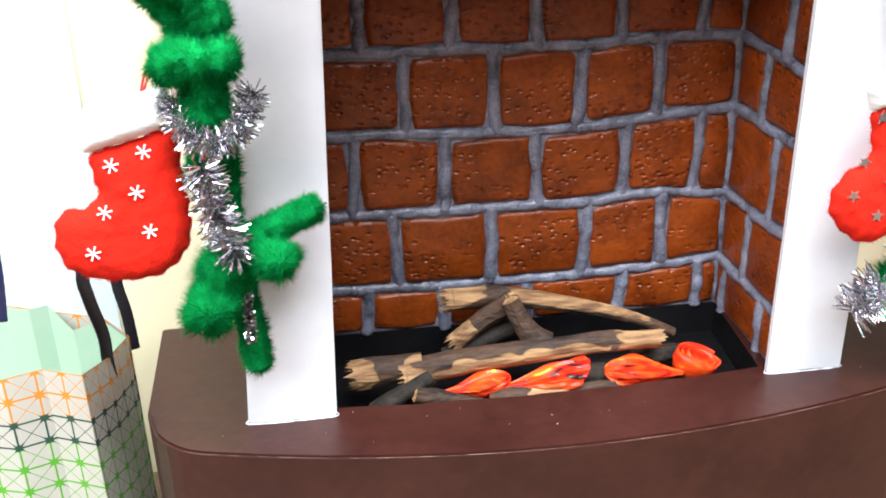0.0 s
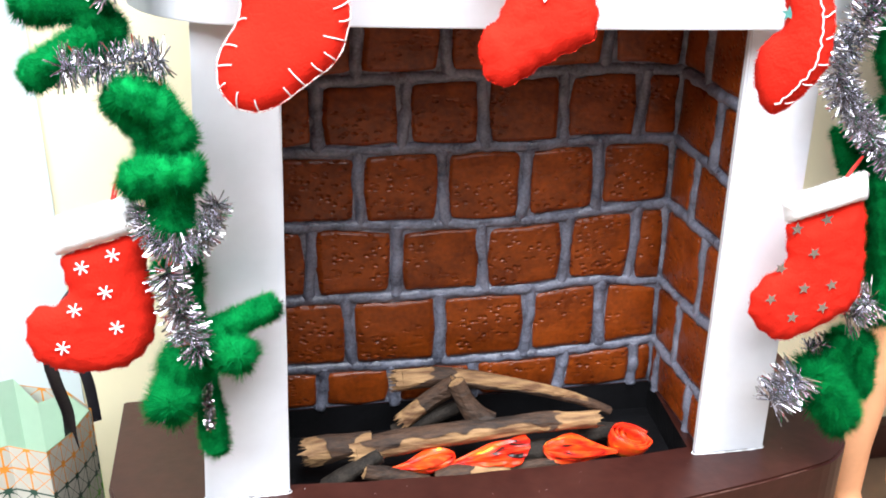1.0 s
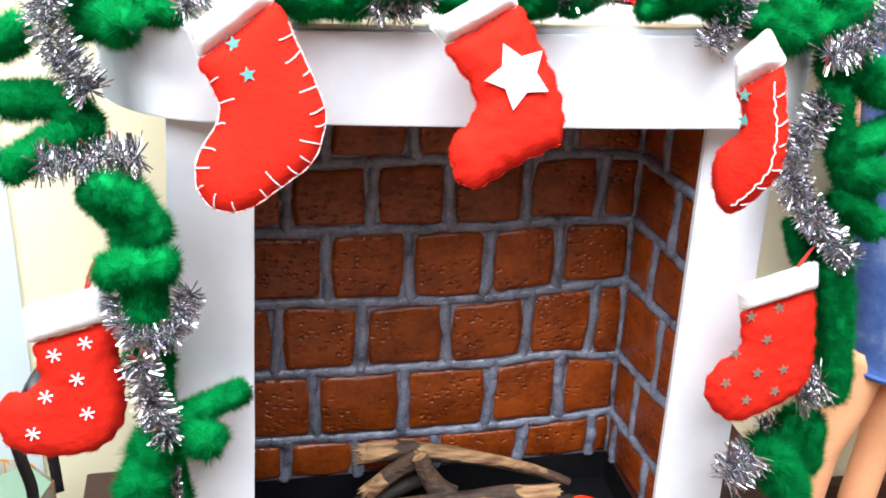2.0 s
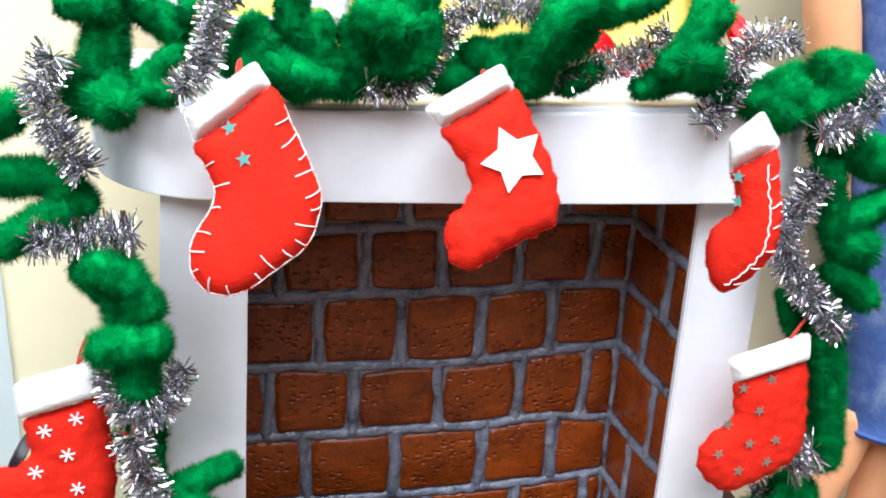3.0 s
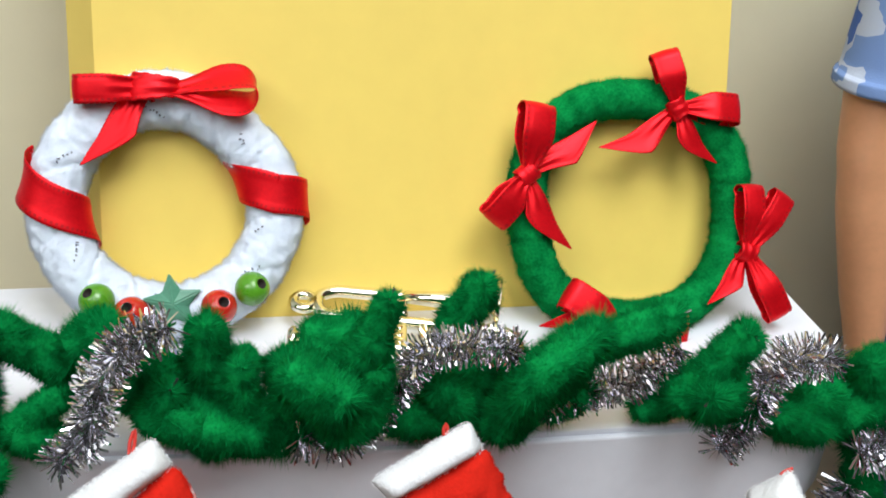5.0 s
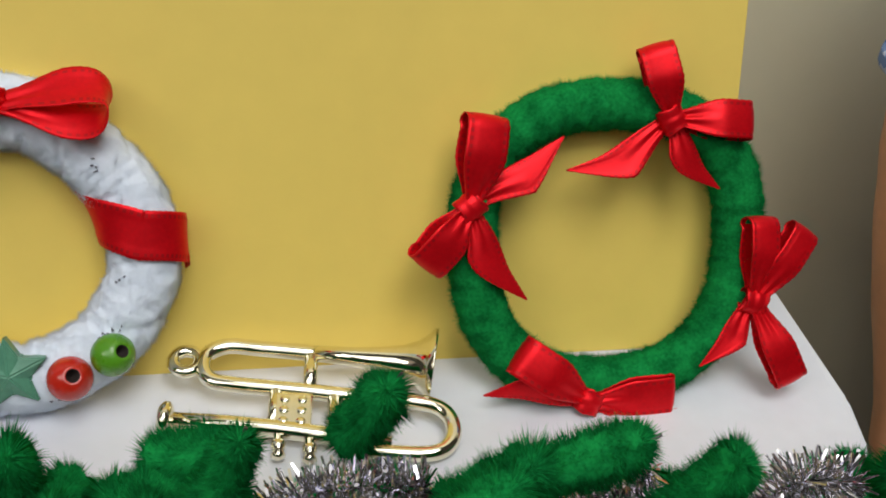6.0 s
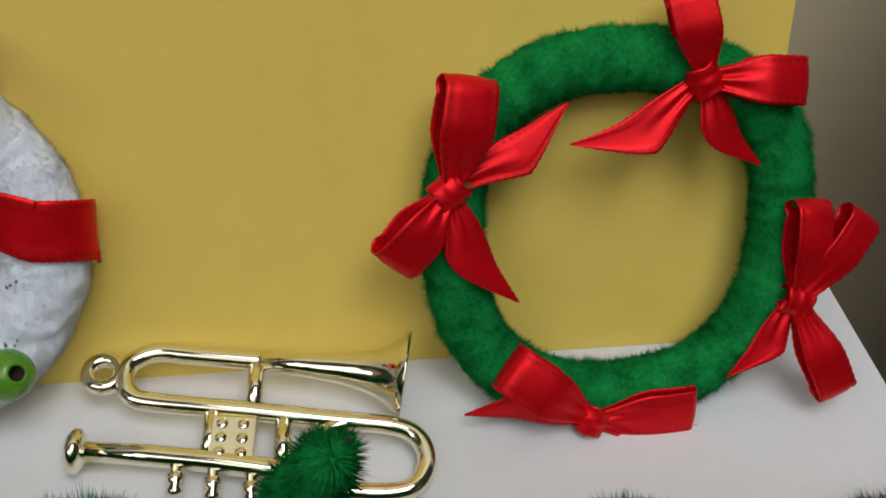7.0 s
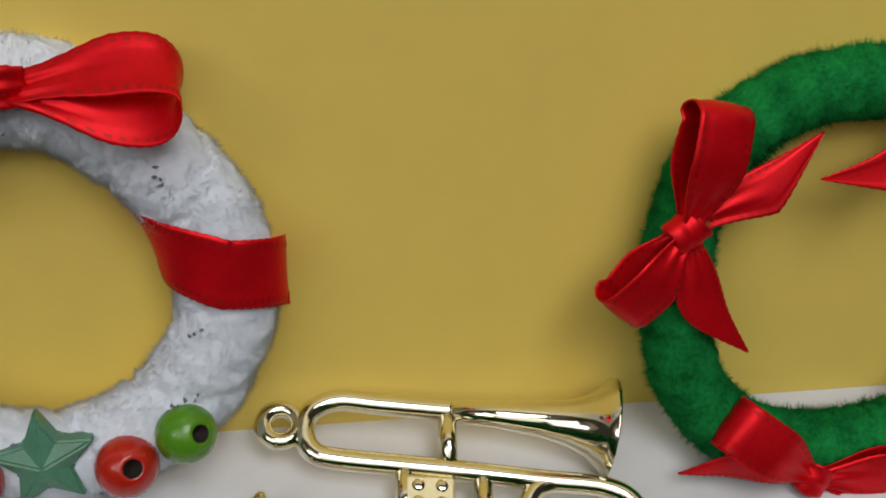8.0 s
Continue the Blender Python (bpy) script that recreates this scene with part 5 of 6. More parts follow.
part("ribbon_wrap", wrap(WRAPS[0], 12.4), [SATIN, SATIN_EDGE], white_wreath, "red satin ribbon", True)
part("ribbon_wrap", wrap(WRAPS[1], 12.2), [SATIN, SATIN_EDGE], white_wreath, "red satin ribbon", True)
white_bow = bow(white_wreath, (-17.2, 32.2), [(-37, 31.9, 8.6)], [(-34.3, 8.2, 11, -1)], 8.6, 5, 0.0, 7.6, 6.4)


def teardrop(knot, tip, half, width, w):
    """A ribbon loop seen half from its side: the upper run slants forward over the lower one."""
    k0, k1 = Vector((*knot, 0)), Vector((*tip, 0))
    d = (k1 - k0).normalized()
    perp = Vector((-d.y, d.x, 0))
    pts, ws, ac, pl = [], [], [], []
    for j in range(57):
        s = j / 56
        up = math.sin(2 * math.pi * s)
        out = math.sin(math.pi * s)
        q = k0 + d * (k1 - k0).length * out ** 0.75 + perp * half * math.copysign(abs(up) ** 0.8, up)
        pts.append(uvw(q.x, q.y, w + 1.2 * out))
        ws.append((5.6 + (width - 5.6) * ease(out * 1.9)) / 1000)
        ac.append((0, -0.58 - 0.3 * out ** 6, -0.81 + 0.4 * out ** 6))
        pl.append(0.0003 * (1 - ease(out * 1.9)))
    return ribbon(pts, ws, ac, cup=0.04, pleat=pl, square=False)


part("loop", teardrop((-9, 32.0), (16.9, 31.6), 4.3, 10.6, 9.8), [SATIN, SATIN_EDGE], white_bow, "", True)
run = [-20.5 + 13.6 * k / 24 for k in range(25)]
part("band", ribbon([uvw(u, 32.6 - 0.02 * (u + 20), 9.2 + 3.0 * math.sin(math.pi * k / 24) ** 0.6) for k, u in enumerate(run)], [(8.8 - 2.6 * ease(k / 24) + 0.3 * math.sin(k)) / 1000 for k in range(25)],
                    [(0.12, 0.1, 1)] * 25, cup=0.05, pleat=[0.0003 * ease(k / 24) for k in range(25)]), [SATIN, SATIN_EDGE], white_bow, "", True)


def bead(u, v, w, r, tilt):
    bm = bmesh.new()
    n, m = 28, 20
    hole = 0.3
    a0 = math.asin(hole)
    prof = [(r * math.cos(-math.pi / 2 + a0 + (math.pi - 2 * a0) * k / m), r * math.sin(-math.pi / 2 + a0 + (math.pi - 2 * a0) * k / m)) for k in range(m + 1)]
    z1 = prof[-1][1]
    # the bore is plugged and coloured dark to give the hole its shade
    prof += [(r * hole * 0.9, z1 * 0.93), (r * hole * 0.85, z1 * 0.62), (0.01, z1 * 0.58), (0.01, -z1 * 0.58), (r * hole * 0.85, -z1 * 0.62), (r * hole * 0.9, -z1 * 0.93)]
    rows = []
    for i in range(n):
        t = 2 * math.pi * i / n
        rows.append([bm.verts.new((p * math.cos(t) / 1000, p * math.sin(t) / 1000, h / 1000)) for p, h in prof])
    q = len(prof)
    for i in range(n):
        for k in range(q):
            f = bm.faces.new((rows[i][k], rows[(i + 1) % n][k], rows[(i + 1) % n][(k + 1) % q], rows[i][(k + 1) % q]))
            if k >= m:
                f.material_index = 1
    bmesh.ops.recalc_face_normals(bm, faces=bm.faces[:])
    bmesh.ops.transform(bm, matrix=Matrix.Translation(uvw(u, v, w)) @ Euler(tilt).to_matrix().to_4x4(), verts=bm.verts[:])
    return bm


part("bead", bead(13.8, -29.5, 7.0, 5.4, (0.9, 1.0, 0)), [BEAD_GREEN, HOLE_SHADE], white_wreath, "round green wooden bead", True)
part("bead", bead(3.5, -34.8, 7.5, 5.6, (1.1, 0.65, 0)), [BEAD_RED, HOLE_SHADE], white_wreath, "round red wooden bead", True)
part("bead", bead(-22.5, -36, 7.5, 5.6, (1.0, -0.4, 0)), [BEAD_RED, HOLE_SHADE], white_wreath, "round red wooden bead", True)
part("bead", bead(-32.5, -31.5, 7.0, 5.4, (0.8, -0.7, 0)), [BEAD_GREEN, HOLE_SHADE], white_wreath, "round green wooden bead", True)


def puffy_star(u, v, w, r):
    bm = bmesh.new()
    ring = []
    for k in range(10):
        t = math.pi * k / 5 + math.pi / 2 + 0.12
        q = r * (1 if k % 2 == 0 else 0.5)
        ring.append((u + q * math.cos(t), v + q * math.sin(t)))
    low = [bm.verts.new(uvw(x, y, w - 2.6)) for x, y in ring]
    top = [bm.verts.new(uvw(x, y, w + 1.2)) for x, y in ring]
    mid = bm.verts.new(uvw(u, v, w + 3.6))
    for k in range(10):
        bm.faces.new((low[k], low[(k + 1) % 10], top[(k + 1) % 10], top[k]))
        bm.faces.new((top[k], top[(k + 1) % 10], mid))
    bm.faces.new(low[::-1])
    bmesh.ops.recalc_face_normals(bm, faces=bm.faces[:])
    bmesh.ops.bevel(bm, geom=[e for e in bm.edges if e.calc_face_angle(0) > 0.5], offset=0.0004, segments=2, affect="EDGES")
    return bm


part("star", puffy_star(-10.2, -33.2, 6.5, 9.5), MINT, white_wreath, "mint green plastic star bead")


# ---- toy trumpet ----
trumpet = thing("toy_trumpet", "shiny gold plated toy trumpet ornament lying on the mantel", "toy trumpet")
trumpet.matrix_world = Matrix.Translation(Vector((0.08, 0.04, 0.2735)) * U) @ pose(0, 0, 0, -78)


def gold(name, pts, r, sides=14, label=""):
    pts = [(p[0] * 0.955 + 1.6, p[1], p[2]) for p in pts]
    rr = [q / 1000 for q in r] if isinstance(r, (list, tuple)) else r / 1000
    return part(name, tube([uvw(*p) for p in pts], rr, sides), GOLD, trumpet, label, True)


def smooth_uvw(points, step=1.0):
    return [tuple(p) for p in spline([Vector(p) for p in points], step)]


slide = smooth_uvw([(4, 12.9, 0), (-10, 15.2, 0), (-19, 16.6, 0), (-24.5, 14.6, 0), (-26, 10.5, 0), (-24.3, 6.4, 0), (-19, 4.6, 0), (1.2, 1.0, 0), (20, -2.6, 0), (32.5, -4.9, 0), (37.8, -8.2, 0), (39, -13.5, 0), (36.5, -18.2, 0), (31, -19.8, 0), (20, -18.6, 0), (10, -16.8, 0)])
gold("slide_tube", slide, 2.1)
bell = [(4, 12.9, 0), (14, 11.2, 0), (22, 9.8, 0), (28, 8.6, 0), (32, 7.8, 0), (34.5, 7.3, 0), (36, 7.0, 0), (36.6, 6.9, 0), (36.2, 6.95, 0), (34, 7.4, 0), (30, 8.2, 0)]
gold("bell", bell, [2.1, 2.6, 3.4, 4.6, 6.2, 8.2, 9.9, 9.9, 9.2, 6.9, 4.6], 28, "flared bell")
gold("lead_pipe", [(-33.5, -5.4, 0), (-20, -7.4, 0), (-7, -9.8, 0), (8, -13.2, 0), (22, -16.4, 0)], [2.2, 2.3, 2.4, 2.4, 2.2])
gold("mouthpiece", [(-37.6, -4.8, 0), (-37.2, -4.85, 0), (-36, -5.05, 0), (-34.8, -5.2, 0), (-33.9, -5.35, 0), (-33.2, -5.45, 0)], [1.6, 3.6, 4.7, 4.6, 3.4, 1.8], 22)
bm = tube([uvw(-27.4 + 3.3 * math.cos(t), 12.4 + 3.3 * math.sin(t), 0) for t in (2 * math.pi * k / 26 for k in range(26))], 0.0017, 12, closed=True)
part("hanging_ring", bm, GOLD, trumpet, "", True)
gold("tuning_bow", smooth_uvw([(23, -3.2, 0), (18.6, -4.4, 0), (16, -8.2, 0), (15.8, -12.6, 0), (17.8, -16.6, 0), (22, -18.7, 0)]), 1.9)
gold("brace", [(3.2, 13, 0), (2.0, 1.0, 0)], 1.8)
gold("brace", [(-6.8, 2.4, 0), (-8.1, -9.4, 0)], 1.8)
gold("brace", [(8.4, -0.4, 0), (7.6, -13, 0)], 1.8)
bm = box(-0.0048, 0.0048, -0.0012, 0.0012, -0.0052, 0.0052, 0.0006)
for i in (-1, 1):
    for j in (-1, 0, 1):
        bmesh.ops.create_uvsphere(bm, u_segments=12, v_segments=8, radius=0.0012, matrix=Matrix.Translation((i * 0.0022, -0.0012, j * 0.0032)) @ Matrix.Diagonal((1, 0.4, 1, 1)))
bmesh.ops.transform(bm, matrix=Matrix.Translation(uvw(-1.2, -5.6, 0.6)) @ Matrix.Rotation(0.13, 4, "Y"), verts=bm.verts[:])
part("valve_plate", bm, GOLD, trumpet, "plate with six round studs")
for x in (-14.6, -6.9, 1.0):
    y = -8.4 - (x + 14) * 0.22
    gold("valve", [(x, y, 0), (x - 0.2, y - 3.4, 0), (x - 0.2, y - 3.8, 0), (x - 0.3, y - 5.4, 0), (x - 0.3, y - 6.0, 0), (x - 0.4, y - 7.6, 0), (x - 0.4, y - 8.6, 0)], [1.3, 1.2, 1.9, 1.8, 1.2, 1.9, 0.7], 14)


# ---- logs and embers ----
def log(label, pts, r0, r1, mat, seed, bare=(), torn=(0.0, 0.0), face=(0.8, 0.5)):
    """A twig: bare gives the stretches (from, to) where its bark is gone, torn how far its ends are splintered in mm."""
    ob = thing("log", label, "log", group="logs in the grate")
    fr = path_frames(spline([mm(q) for q in pts], 0.0005))
    n, sides = len(fr), 56
    bm = bmesh.new()
    layer = bm.verts.layers.float.new("bare")
    rows, mask = [], []
    for i, (c, d, a, b) in enumerate(fr):
        r = (r0 + (r1 - r0) * i / (n - 1)) / 1000 * (1 + 0.1 * dot_noise(c, 90, seed + 2))
        row, flags = [], []
        for k in range(sides):
            t = 2 * math.pi * k / sides
            o = math.cos(t) * a + math.sin(t) * b
            run = i / (n - 1) + 0.05 * noise.noise(Vector((k * 0.4, i * 0.05, seed))) + 0.04 * noise.noise(Vector((k * 0.17, 5, seed)))
            front = -o.y * face[0] + o.z * face[1] + 0.3 * noise.noise(Vector((k * 0.2, i * 0.05, seed + 9)))
            clear = any(((run - (p + q) / 2) / (q - p) * 2) ** 2 + (max(0.0, 0.95 - front) / (0.95 - lim)) ** 2 < 1 or (lim < -0.5 and p < run < q) for p, q, lim in bare)
            rough = 1 + 0.1 * noise.noise(Vector((math.cos(t) * 1.6, math.sin(t) * 1.6, i * 0.022 + seed))) + 0.07 * noise.noise(Vector((math.cos(t) * 5, math.sin(t) * 5, i * 0.038 + seed * 2)))
            p = c + o * r * rough * (0.93 if clear else 1)
            for e, sgn, near in ((torn[0], -1, i), (torn[1], 1, n - 1 - i)):
                if e and near < 11:
                    p += d * sgn * e / 1000 * (1 - near / 11) * (0.5 + 1.1 * noise.noise(Vector((math.cos(t) * 3.4, math.sin(t) * 3.4, seed * 3 + sgn))) + 0.4 * (k % 3 == 0))
            row.append(bm.verts.new(p))
            flags.append(clear or (torn[0] and i < 10) or (torn[1] and n - 1 - i < 10))
        rows.append(row)
        mask.append(flags)
    soft = np.array(mask, dtype=float)
    for _ in range(3):
        soft = (soft + np.roll(soft, 1, 1) + np.roll(soft, -1, 1)) / 3
        soft[1:-1] = (soft[1:-1] + soft[2:] + soft[:-2]) / 3
    for i in range(n):
        for k in range(sides):
            rows[i][k][layer] = soft[i, k]
    for i in range(n - 1):
        for k in range(sides):
            bm.faces.new((rows[i][k], rows[i][(k + 1) % sides], rows[i + 1][(k + 1) % sides], rows[i + 1][k]))
    part("twig", bm, mat, ob, "", True)
    for (c, d, a, b), sgn, r, e in ((fr[0], -1, r0, torn[0]), (fr[-1], 1, r1, torn[1])):
        bm2 = bmesh.new()
        rim = [bm2.verts.new(c + (a * math.cos(2 * math.pi * k / 16) + b * math.sin(2 * math.pi * k / 16)) * r / 1000 * 0.97 - d * sgn * 0.0006) for k in range(16)]
        hub = [bm2.verts.new(c + (a * math.cos(2 * math.pi * k / 16) + b * math.sin(2 * math.pi * k / 16)) * r / 1000 * (0.55 + 0.12 * math.sin(k * 2.4 + seed)) + d * sgn * (0.0004 + 0.0006 * math.sin(k * 3.1))) for k in range(16)]
        mid = bm2.verts.new(c)
        for k in range(16):
            bm2.faces.new((rim[k], rim[(k + 1) % 16], hub[(k + 1) % 16], hub[k]))
            bm2.faces.new((hub[k], hub[(k + 1) % 16], mid))
        bmesh.ops.recalc_face_normals(bm2, faces=bm2.faces[:])
        part("cut_end", bm2, PEELED if mat is not CHAR else CHAR, ob, "pale broken end")
    return ob


def splinters(ob, at, way, r, seed, n=9, size=5.0):
    """Torn slivers at the broken end of a twig."""
    rng = random.Random(seed)
    at, way = mm(at), Vector(way).normalized()
    a = way.orthogonal().normalized()
    b = way.cross(a)
    for _ in range(n):
        t, q = rng.uniform(0, 2 * math.pi), r / 1000 * rng.uniform(0.3, 0.92)
        p = at + (a * math.cos(t) + b * math.sin(t)) * q
        far = p + way * size / 1000 * rng.uniform(0.35, 1.0) + (a * math.cos(t) + b * math.sin(t)) * rng.uniform(-0.0004, 0.0014)
        w = rng.uniform(0.00025, 0.0006)
        part("splinter", tube([p - way * 0.003, p.lerp(far, 0.5), far], [w, w * 0.8, w * 0.15], 5), PEELED, ob)


main = log("long twig with grey bark and peeled pale patches", [(30, 21, 33.4), (60, 22, 36.4), (90, 22, 38.2), (117, 22, 39.6), (141, 22.4, 38.6)], 6.0, 4.4, TWIG, 3, ((-0.1, 0.1, 0.3), (0.1, 0.5, 0.62), (0.36, 0.8, 0.55), (0.83, 1.2, -0.6)), (2.5, 3.0), (0.95, -0.25))
splinters(main, (30, 21, 33.4), (-1, 0, -0.05), 5.4, 3, 10, 4)
stub = log("short twig with splintered pale end", [(11, 24, 33), (20, 24, 34.4), (38, 23, 36)], 6.8, 5.4, TWIG, 5, ((-0.3, 0.3, 0.35), (0.7, 1.3, 0.5)), (4.5, 0))
splinters(stub, (11, 24, 33), (-1, 0, -0.12), 6.2, 1, 22, 6)
back = log("split twig with bare yellow wood leaning on the pile", [(54, 45, 54), (72, 45, 54), (90, 44, 51), (115, 42, 46), (137, 42, 38), (156, 42, 28.5)], 5.2, 2.2, TWIG, 7, ((-0.2, 0.14, 0.0), (0.24, 0.86, 0.3)), (5.0, 0), (0.35, 0.95))
splinters(back, (54, 45, 54.4), (-1, 0, 0.08), 4.6, 5, 14, 7)
log("forked twig with dark grey bark", [(77.5, 32, 59), (82, 30, 49), (87, 28, 42), (93, 26, 38.5)], 4.0, 5.4, TWIG, 11)
lowl = log("short twig with pale broken end", [(55, 38, 37), (61, 38.5, 41.6), (70, 39, 48), (79, 38, 54)], 4.4, 4.8, TWIG, 13, ((-0.2, 0.36, -0.8),), (3.5, 0))
splinters(lowl, (55, 38, 37), (-0.75, 0, -0.65), 4.0, 6, 14, 4)
log("charred dark twig in the black tray", [(50, 40, 28), (66, 40, 35), (86, 40, 41.5)], 4.2, 3.6, CHAR, 17)
log("charred dark twig in the black tray", [(16, 15, 19.5), (29, 15, 28), (41, 16, 34)], 4.2, 3.6, CHAR, 19)
log("charred dark twig in the black tray", [(33, 12, 29), (48, 12, 24), (62, 11, 19.6)], 3.8, 3.4, TWIG, 23)
log("thin twig with grey bark at the front of the tray", [(66, 11, 21.5), (74, 11, 23.6), (93, 11, 23.6), (124, 11.5, 24.6)], 4.2, 2.0, TWIG, 29, ((0.3, 0.58, -0.2),))
log("charred dark twig in the black tray", [(104, 22, 24), (116, 21, 24.6), (124, 21, 24)], 5.6, 5.0, CHAR, 31)
log("charred dark twig in the black tray", [(134, 32, 22), (150, 30, 26), (160, 30, 24)], 4.6, 4.0, CHAR, 37)


def ember(a, b, r, seed, roll=False, label="crumpled glossy orange paper ember"):
    """A twist of glossy paper: pleated towards one tip; a roll is open at its wide end."""
    ob = thing("paper_ember", label, "paper ember", group="embers in the grate")
    a, b = mm(a), mm(b)
    d = b - a
    turn = d.to_track_quat("X", "Z").to_matrix()
    bm = bmesh.new()
    n, m = 22, 40
    rows = []
    prof = [(i / n, (0.16 + 0.84 * ease(i / n * 1.25)) * (1.0 if roll else math.sqrt(max(0.0, 1 - max(0, i / n - 0.55) ** 2 / 0.2025 * 0.96)))) for i in range(n + 1)]
    if roll:
        prof += [(1.01, 0.97), (0.99, 0.88), (0.9, 0.74), (0.75, 0.6), (0.6, 0.4), (0.5, 0.1)]
    for s, q in prof:
        row = []
        for k in range(m):
            t = 2 * math.pi * k / m
            fold = 0.75 * abs(noise.noise(Vector((math.cos(t) * 2.1, math.sin(t) * 2.1, s * 1.1 + seed)))) * (1.2 - 0.5 * s) - 0.1
            fold += 0.24 * noise.noise(Vector((math.cos(t) * 4, math.sin(t) * 4, s * 2.6 + seed * 2))) + 0.12 * noise.noise(Vector((math.cos(t) * 8, math.sin(t) * 8, s * 7 + seed)))
            rad = r / 1000 * q * (0.95 + fold)
            tilt = 0.12 * math.sin(t) * (1 if roll else 0)
            row.append(bm.verts.new(a + turn @ Vector(((s + tilt * s) * d.length, rad * math.cos(t), rad * 0.86 * math.sin(t)))))
        rows.append(row)
    for r0, r1 in zip(rows, rows[1:]):
        for k in range(m):
            bm.faces.new((r0[k], r0[(k + 1) % m], r1[(k + 1) % m], r1[k]))
    bm.faces.new(rows[0][::-1])
    bm.faces.new(rows[-1])
    part("crumpled_paper", bm, EMBER, ob)


ember((45, 16, 25), (75, 17, 29.5), 6.2, 3.0)
ember((69, 15, 25.5), (105, 15, 29.5), 7.2, 7.0, True)
ember((151, 14, 25.5), (116, 15, 29.5), 8.2, 12.0)


def rolled_ember():
    """A strip of glossy paper rolled into a flat oval, its open end tilted up."""
    ob = thing("paper_ember", "glossy orange paper rolled into an oval ember", "paper ember", group="embers in the grate")
    along = Vector((0.93, -0.16, -0.32)).normalized()
    axis = Vector((0.42, -0.3, 0.86))
    axis = (axis - along * axis.dot(along)).normalized()
    side = axis.cross(along)
    c = mm((157, 17, 26.5))
    bm = bmesh.new()
    n, m = 132, 5
    rows = []
    for i in range(n + 1):
        t = 2 * math.pi * 2.75 * i / n
        r = 1 - 0.19 * t / (2 * math.pi) + 0.05 * noise.noise(Vector((math.cos(t), math.sin(t), i * 0.02)) * 1.7)
        ring = []
        for thick in (0.0, 0.0007):
            for k in range(m):
                h = k / (m - 1)
                q = r * (0.8 + 0.2 * ease(h * 1.6)) * (1 + 0.03 * noise.noise(Vector((t * 1.4, h * 3, 4))))
                top = 0.0105 + 0.0012 * noise.noise(Vector((t * 0.7, 3, 1)))
                ring.append(bm.verts.new(c + along * math.cos(t + 0.8) * (0.0112 * q - thick) + side * math.sin(t + 0.8) * (0.0074 * q - thick) + axis * (h * top - 0.004)))
        rows.append(ring)
    order = list(range(m)) + list(range(2 * m - 1, m - 1, -1))
    for r0, r1 in zip(rows, rows[1:]):
        for p, q in zip(order, order[1:] + order[:1]):
            bm.faces.new((r0[p], r0[q], r1[q], r1[p]))
    for r in (rows[0], rows[-1]):
        bm.faces.new([r[k] for k in order])
    bmesh.ops.recalc_face_normals(bm, faces=bm.faces[:])
    part("rolled_paper", bm, EMBER, ob, "", True)


rolled_ember()


# ---- gift bag ----
bag = thing("gift_bag", "open paper gift bag with star print and black handles", "gift bag", (0, 0, GROUND))


def paper_wall(outline, z_low, mat, name, inside=0.0, label=""):
    """A folded paper wall along (x, y, rim z) corners, with run and depth as its print map."""
    bm = bmesh.new()
    uvl = bm.loops.layers.uv.new("UVMap")
    steps = 14
    cols, run = [], 0.0
    fine = []
    for a, b in zip(outline, outline[1:]):
        for j in range(6):
            s = j / 6
            fine.append(tuple(a[k] + (b[k] - a[k]) * s for k in range(3)))
    fine.append(outline[-1])
    for i, p in enumerate(fine):
        if i:
            run += math.hypot(p[0] - fine[i - 1][0], p[1] - fine[i - 1][1])
        cols.append((run, [bm.verts.new(((p[0] + inside * 0.3) / 1000, (p[1] + inside) / 1000, (p[2] + (z_low - p[2]) * j / steps) / 1000 - GROUND)) for j in range(steps + 1)], p[2]))
    for (r0, c0, t0), (r1, c1, t1) in zip(cols, cols[1:]):
        for j in range(steps):
            f = bm.faces.new((c0[j], c0[j + 1], c1[j + 1], c1[j]))
            for lp, rr, tt, jj in zip(f.loops, (r0, r0, r1, r1), (t0, t0, t1, t1), (j, j + 1, j + 1, j)):
                lp[uvl].uv = (rr / 12.4, (tt - z_low) * jj / steps / 11.5)
    return part(name, bm, mat, bag, label)


rim = [(-215, 30, 49), (-190, 22, 48.5), (-163, 31, 48.5), (-133, 22, 48), (-118, 29, 47), (-100.7, 20, 47.9), (-95.5, 48, 38), (-91.8, 75, 31.4)]
paper_wall(rim, GROUND * 1000, BAG, "printed_panel")
paper_wall([(x - 0.8, y, z - 0.2) for x, y, z in rim], GROUND * 1000, PAPER_IN, "inner_lining", 0.9)
paper_wall([(-91.9, 75.5, 31), (-103, 82, 38), (-115.9, 80, 34.8), (-126, 84, 47), (-133.4, 80, 47.6), (-160, 86, 50), (-215, 84, 52)], GROUND * 1000, PAPER_IN, "back_panel", label="pale green inside of the paper")
paper_wall([(-91.6, 76.3, 31), (-103, 83, 38), (-160, 87.3, 50), (-215, 85.3, 52)], GROUND * 1000, BAG, "printed_panel", 0.8)


def strap(pts, w, ac):
    p = spline([mm(q) for q in pts], 0.002)
    return ribbon([q - Vector((0, 0, GROUND)) for q in p], [w / 1000] * len(p), [ac] * len(p), cup=0.03)


part("handle", strap([(-97.1, 54, 21.5), (-96.3, 49, 36), (-95, 44, 52), (-95.5, 33, 76), (-95, 30, 90), (-88, 36, 108), (-80, 55, 112), (-86, 76, 84), (-93, 80, 60.6), (-91, 79, 42), (-90.2, 78.5, 23)], 5.2, (0.95, 0.3, 0.1)), BLACK_RIBBON, bag, "black ribbon handle", True)

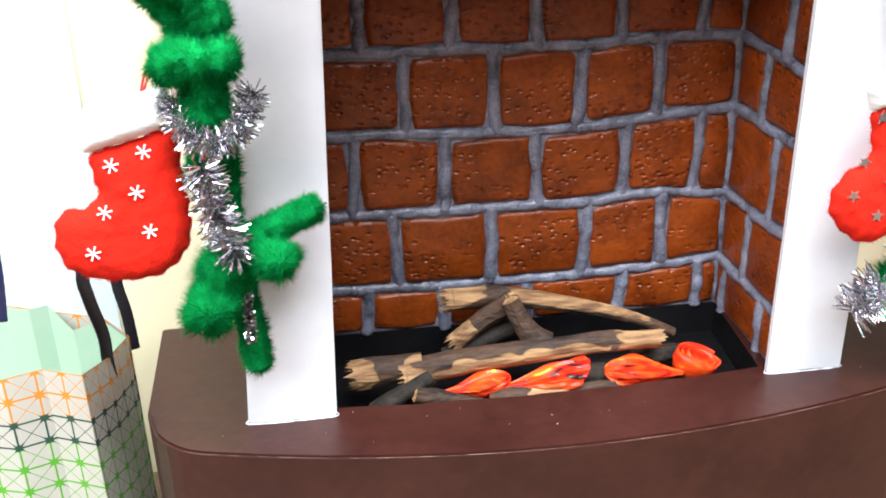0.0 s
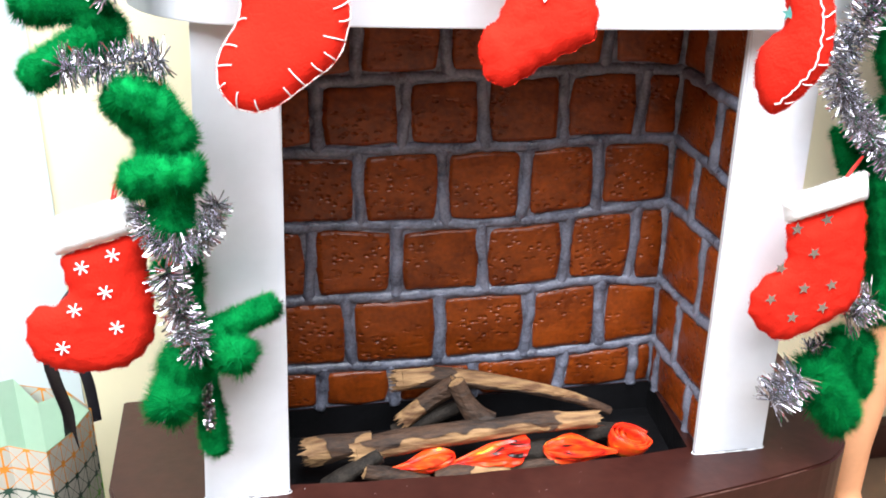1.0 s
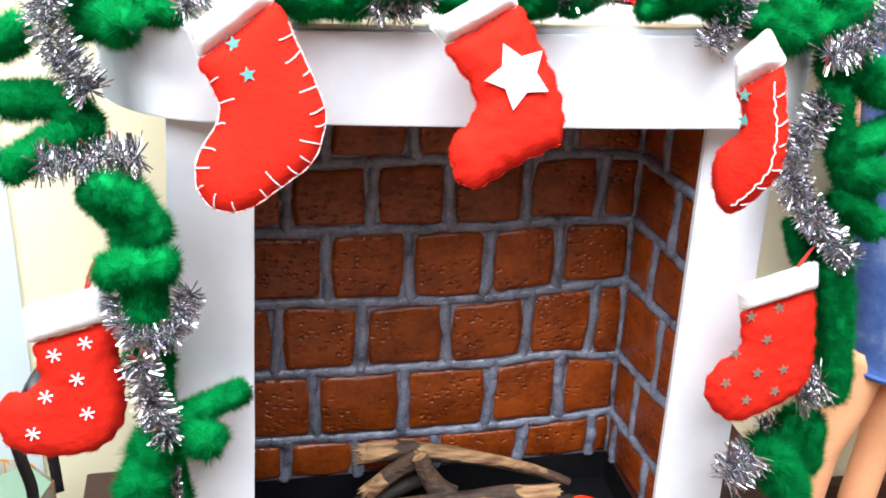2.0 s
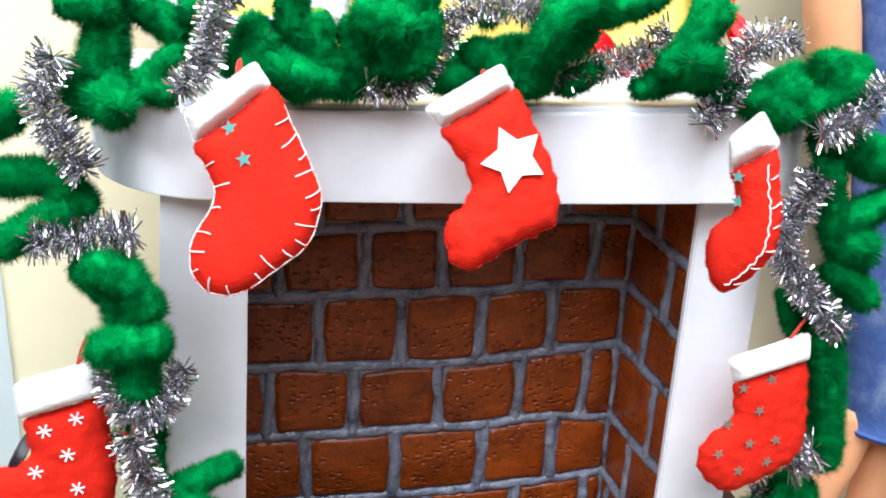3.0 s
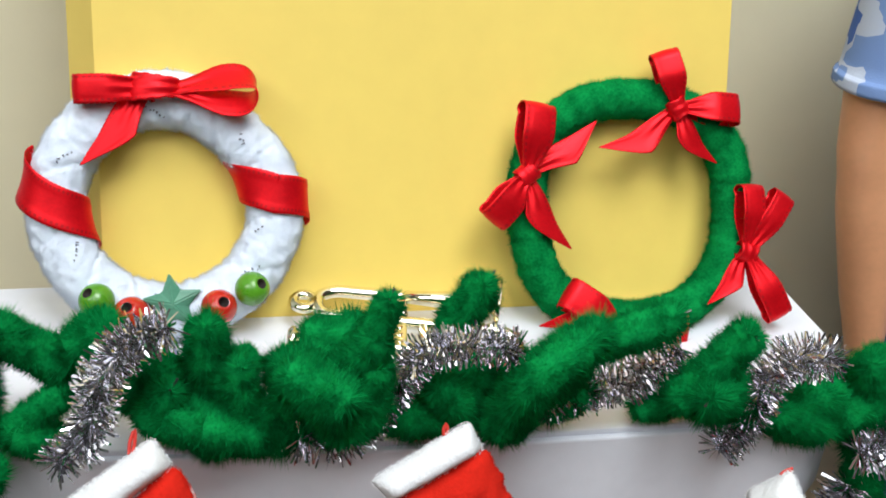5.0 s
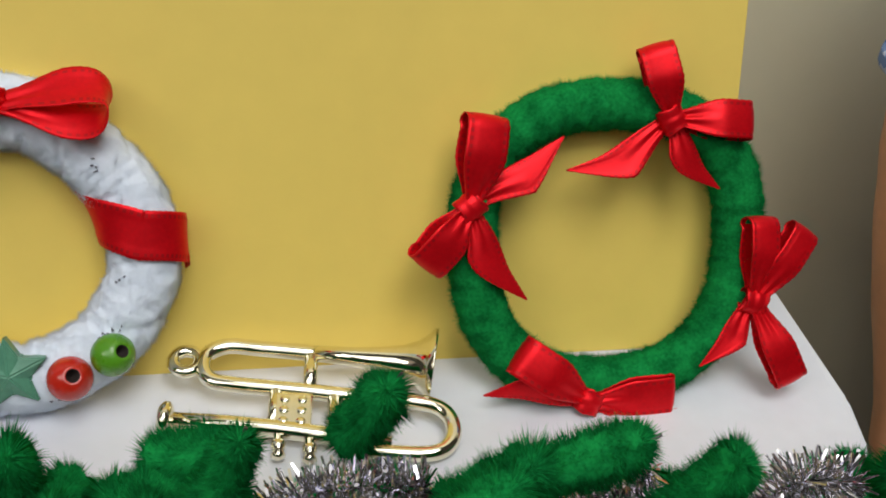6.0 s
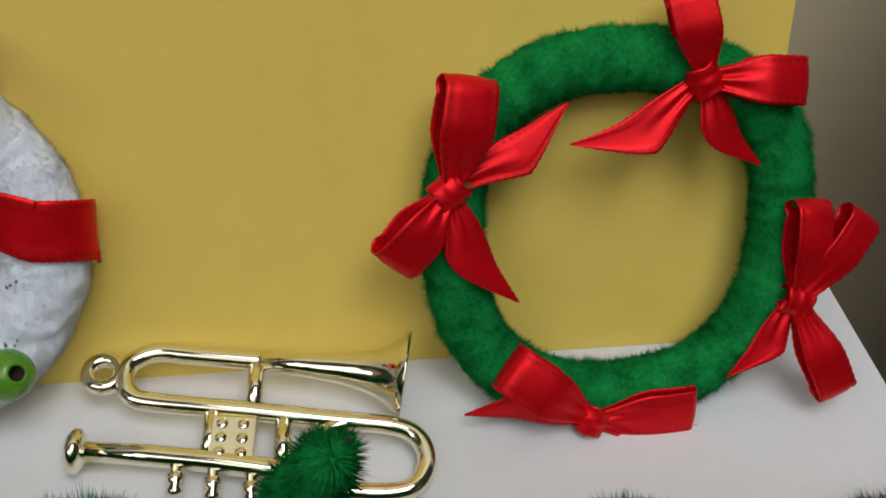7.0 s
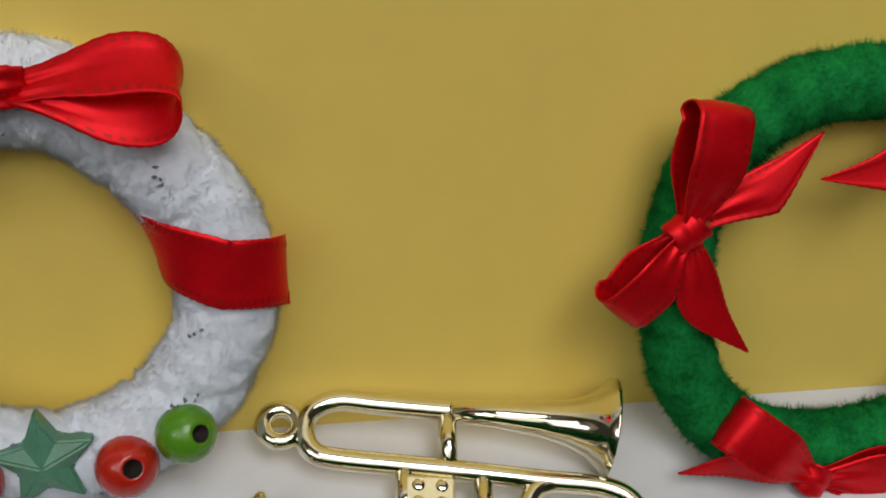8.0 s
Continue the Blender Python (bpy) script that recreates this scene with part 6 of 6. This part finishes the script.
part("gift_ribbon", strap([(-125.5, 30.0, 135.8), (-125.9, 28.0, 113.5), (-126.3, 26.0, 92.6), (-128.0, 24.0, 73.6)], 5, (0.95, 0.2, 0.1)), NAVY_RIBBON, bag, "navy blue ribbon end hanging into the bag", True)


# ---- doll ----
def doll_mesh():
    """A plain doll: vinyl arm, denim sleeve and dress, vinyl legs."""
    bm = bmesh.new()

    def loft(rows, mat_index, sides=24):
        start = len(bm.faces)
        rings = []
        for x, y, z, rx, ry in rows:
            rings.append([bm.verts.new((x + rx * math.cos(2 * math.pi * k / sides), y + ry * math.sin(2 * math.pi * k / sides), z)) for k in range(sides)])
        for a, b in zip(rings, rings[1:]):
            for k in range(sides):
                f = bm.faces.new((a[k], a[(k + 1) % sides], b[(k + 1) % sides], b[k]))
                f.material_index = mat_index
        for r in (rings[0], rings[-1]):
            f = bm.faces.new(r)
            f.material_index = mat_index

    def fine(rows, n=5):
        out = []
        for a, b in zip(rows, rows[1:]):
            out += [tuple(p + (q - p) * j / n for p, q in zip(a, b)) for j in range(n)]
        return out + [rows[-1]]

    arm = [(0.318, 0.160, 0.004, 0.006), (0.314, 0.172, 0.007, 0.007), (0.309, 0.192, 0.0065, 0.007), (0.3035, 0.214, 0.0082, 0.009), (0.2975, 0.238, 0.0112, 0.011), (0.292, 0.262, 0.0134, 0.0125), (0.2875, 0.279, 0.0142, 0.013), (0.284, 0.292, 0.0136, 0.0128), (0.2815, 0.305, 0.0148, 0.0135), (0.2785, 0.33, 0.0155, 0.0145), (0.2775, 0.352, 0.016, 0.015)]
    loft(fine([(x, 0.1, z, rx, ry) for x, z, rx, ry in arm]), 0)
    loft(fine([(0.2785, 0.1, 0.3325, 0.0205, 0.0188), (0.2785, 0.1, 0.3335, 0.0214, 0.0196), (0.2785, 0.1, 0.3375, 0.0214, 0.0196), (0.279, 0.1, 0.339, 0.0203, 0.0186), (0.281, 0.1, 0.365, 0.0205, 0.0195), (0.286, 0.1, 0.40, 0.023, 0.021), (0.305, 0.1, 0.43, 0.028, 0.024)]), 2)
    loft(fine([(0.384, 0.102, 0.046, 0.044, 0.036), (0.384, 0.102, 0.0485, 0.045, 0.037), (0.384, 0.102, 0.05, 0.0436, 0.036), (0.381, 0.102, 0.096, 0.0475, 0.034), (0.364, 0.102, 0.20, 0.046, 0.03), (0.355, 0.102, 0.254, 0.046, 0.028), (0.345, 0.102, 0.30, 0.047, 0.028), (0.335, 0.102, 0.36, 0.046, 0.028), (0.33, 0.102, 0.43, 0.042, 0.026), (0.33, 0.102, 0.455, 0.02, 0.02)]), 1)
    for dx in (0.0, 0.036):
        loft(fine([(0.337 + dx, 0.085, GROUND, 0.0075, 0.016), (0.336 + dx, 0.09, GROUND + 0.01, 0.0075, 0.012), (0.333 + dx, 0.1, -0.085, 0.0085, 0.009), (0.331 + dx, 0.1, -0.05, 0.0105, 0.011), (0.335 + dx, 0.1, -0.01, 0.0105, 0.011), (0.345 + dx * 0.8, 0.1, 0.02, 0.0125, 0.013), (0.352 + dx * 0.8, 0.1, 0.06, 0.014, 0.015)]), 0)
    bmesh.ops.recalc_face_normals(bm, faces=bm.faces[:])
    return bm


doll = part("doll", doll_mesh(), [SKIN, DENIM, PRINT], None, "", True)
tagged(doll, "vinyl doll in a printed blue denim dress standing beside the fireplace", "doll")
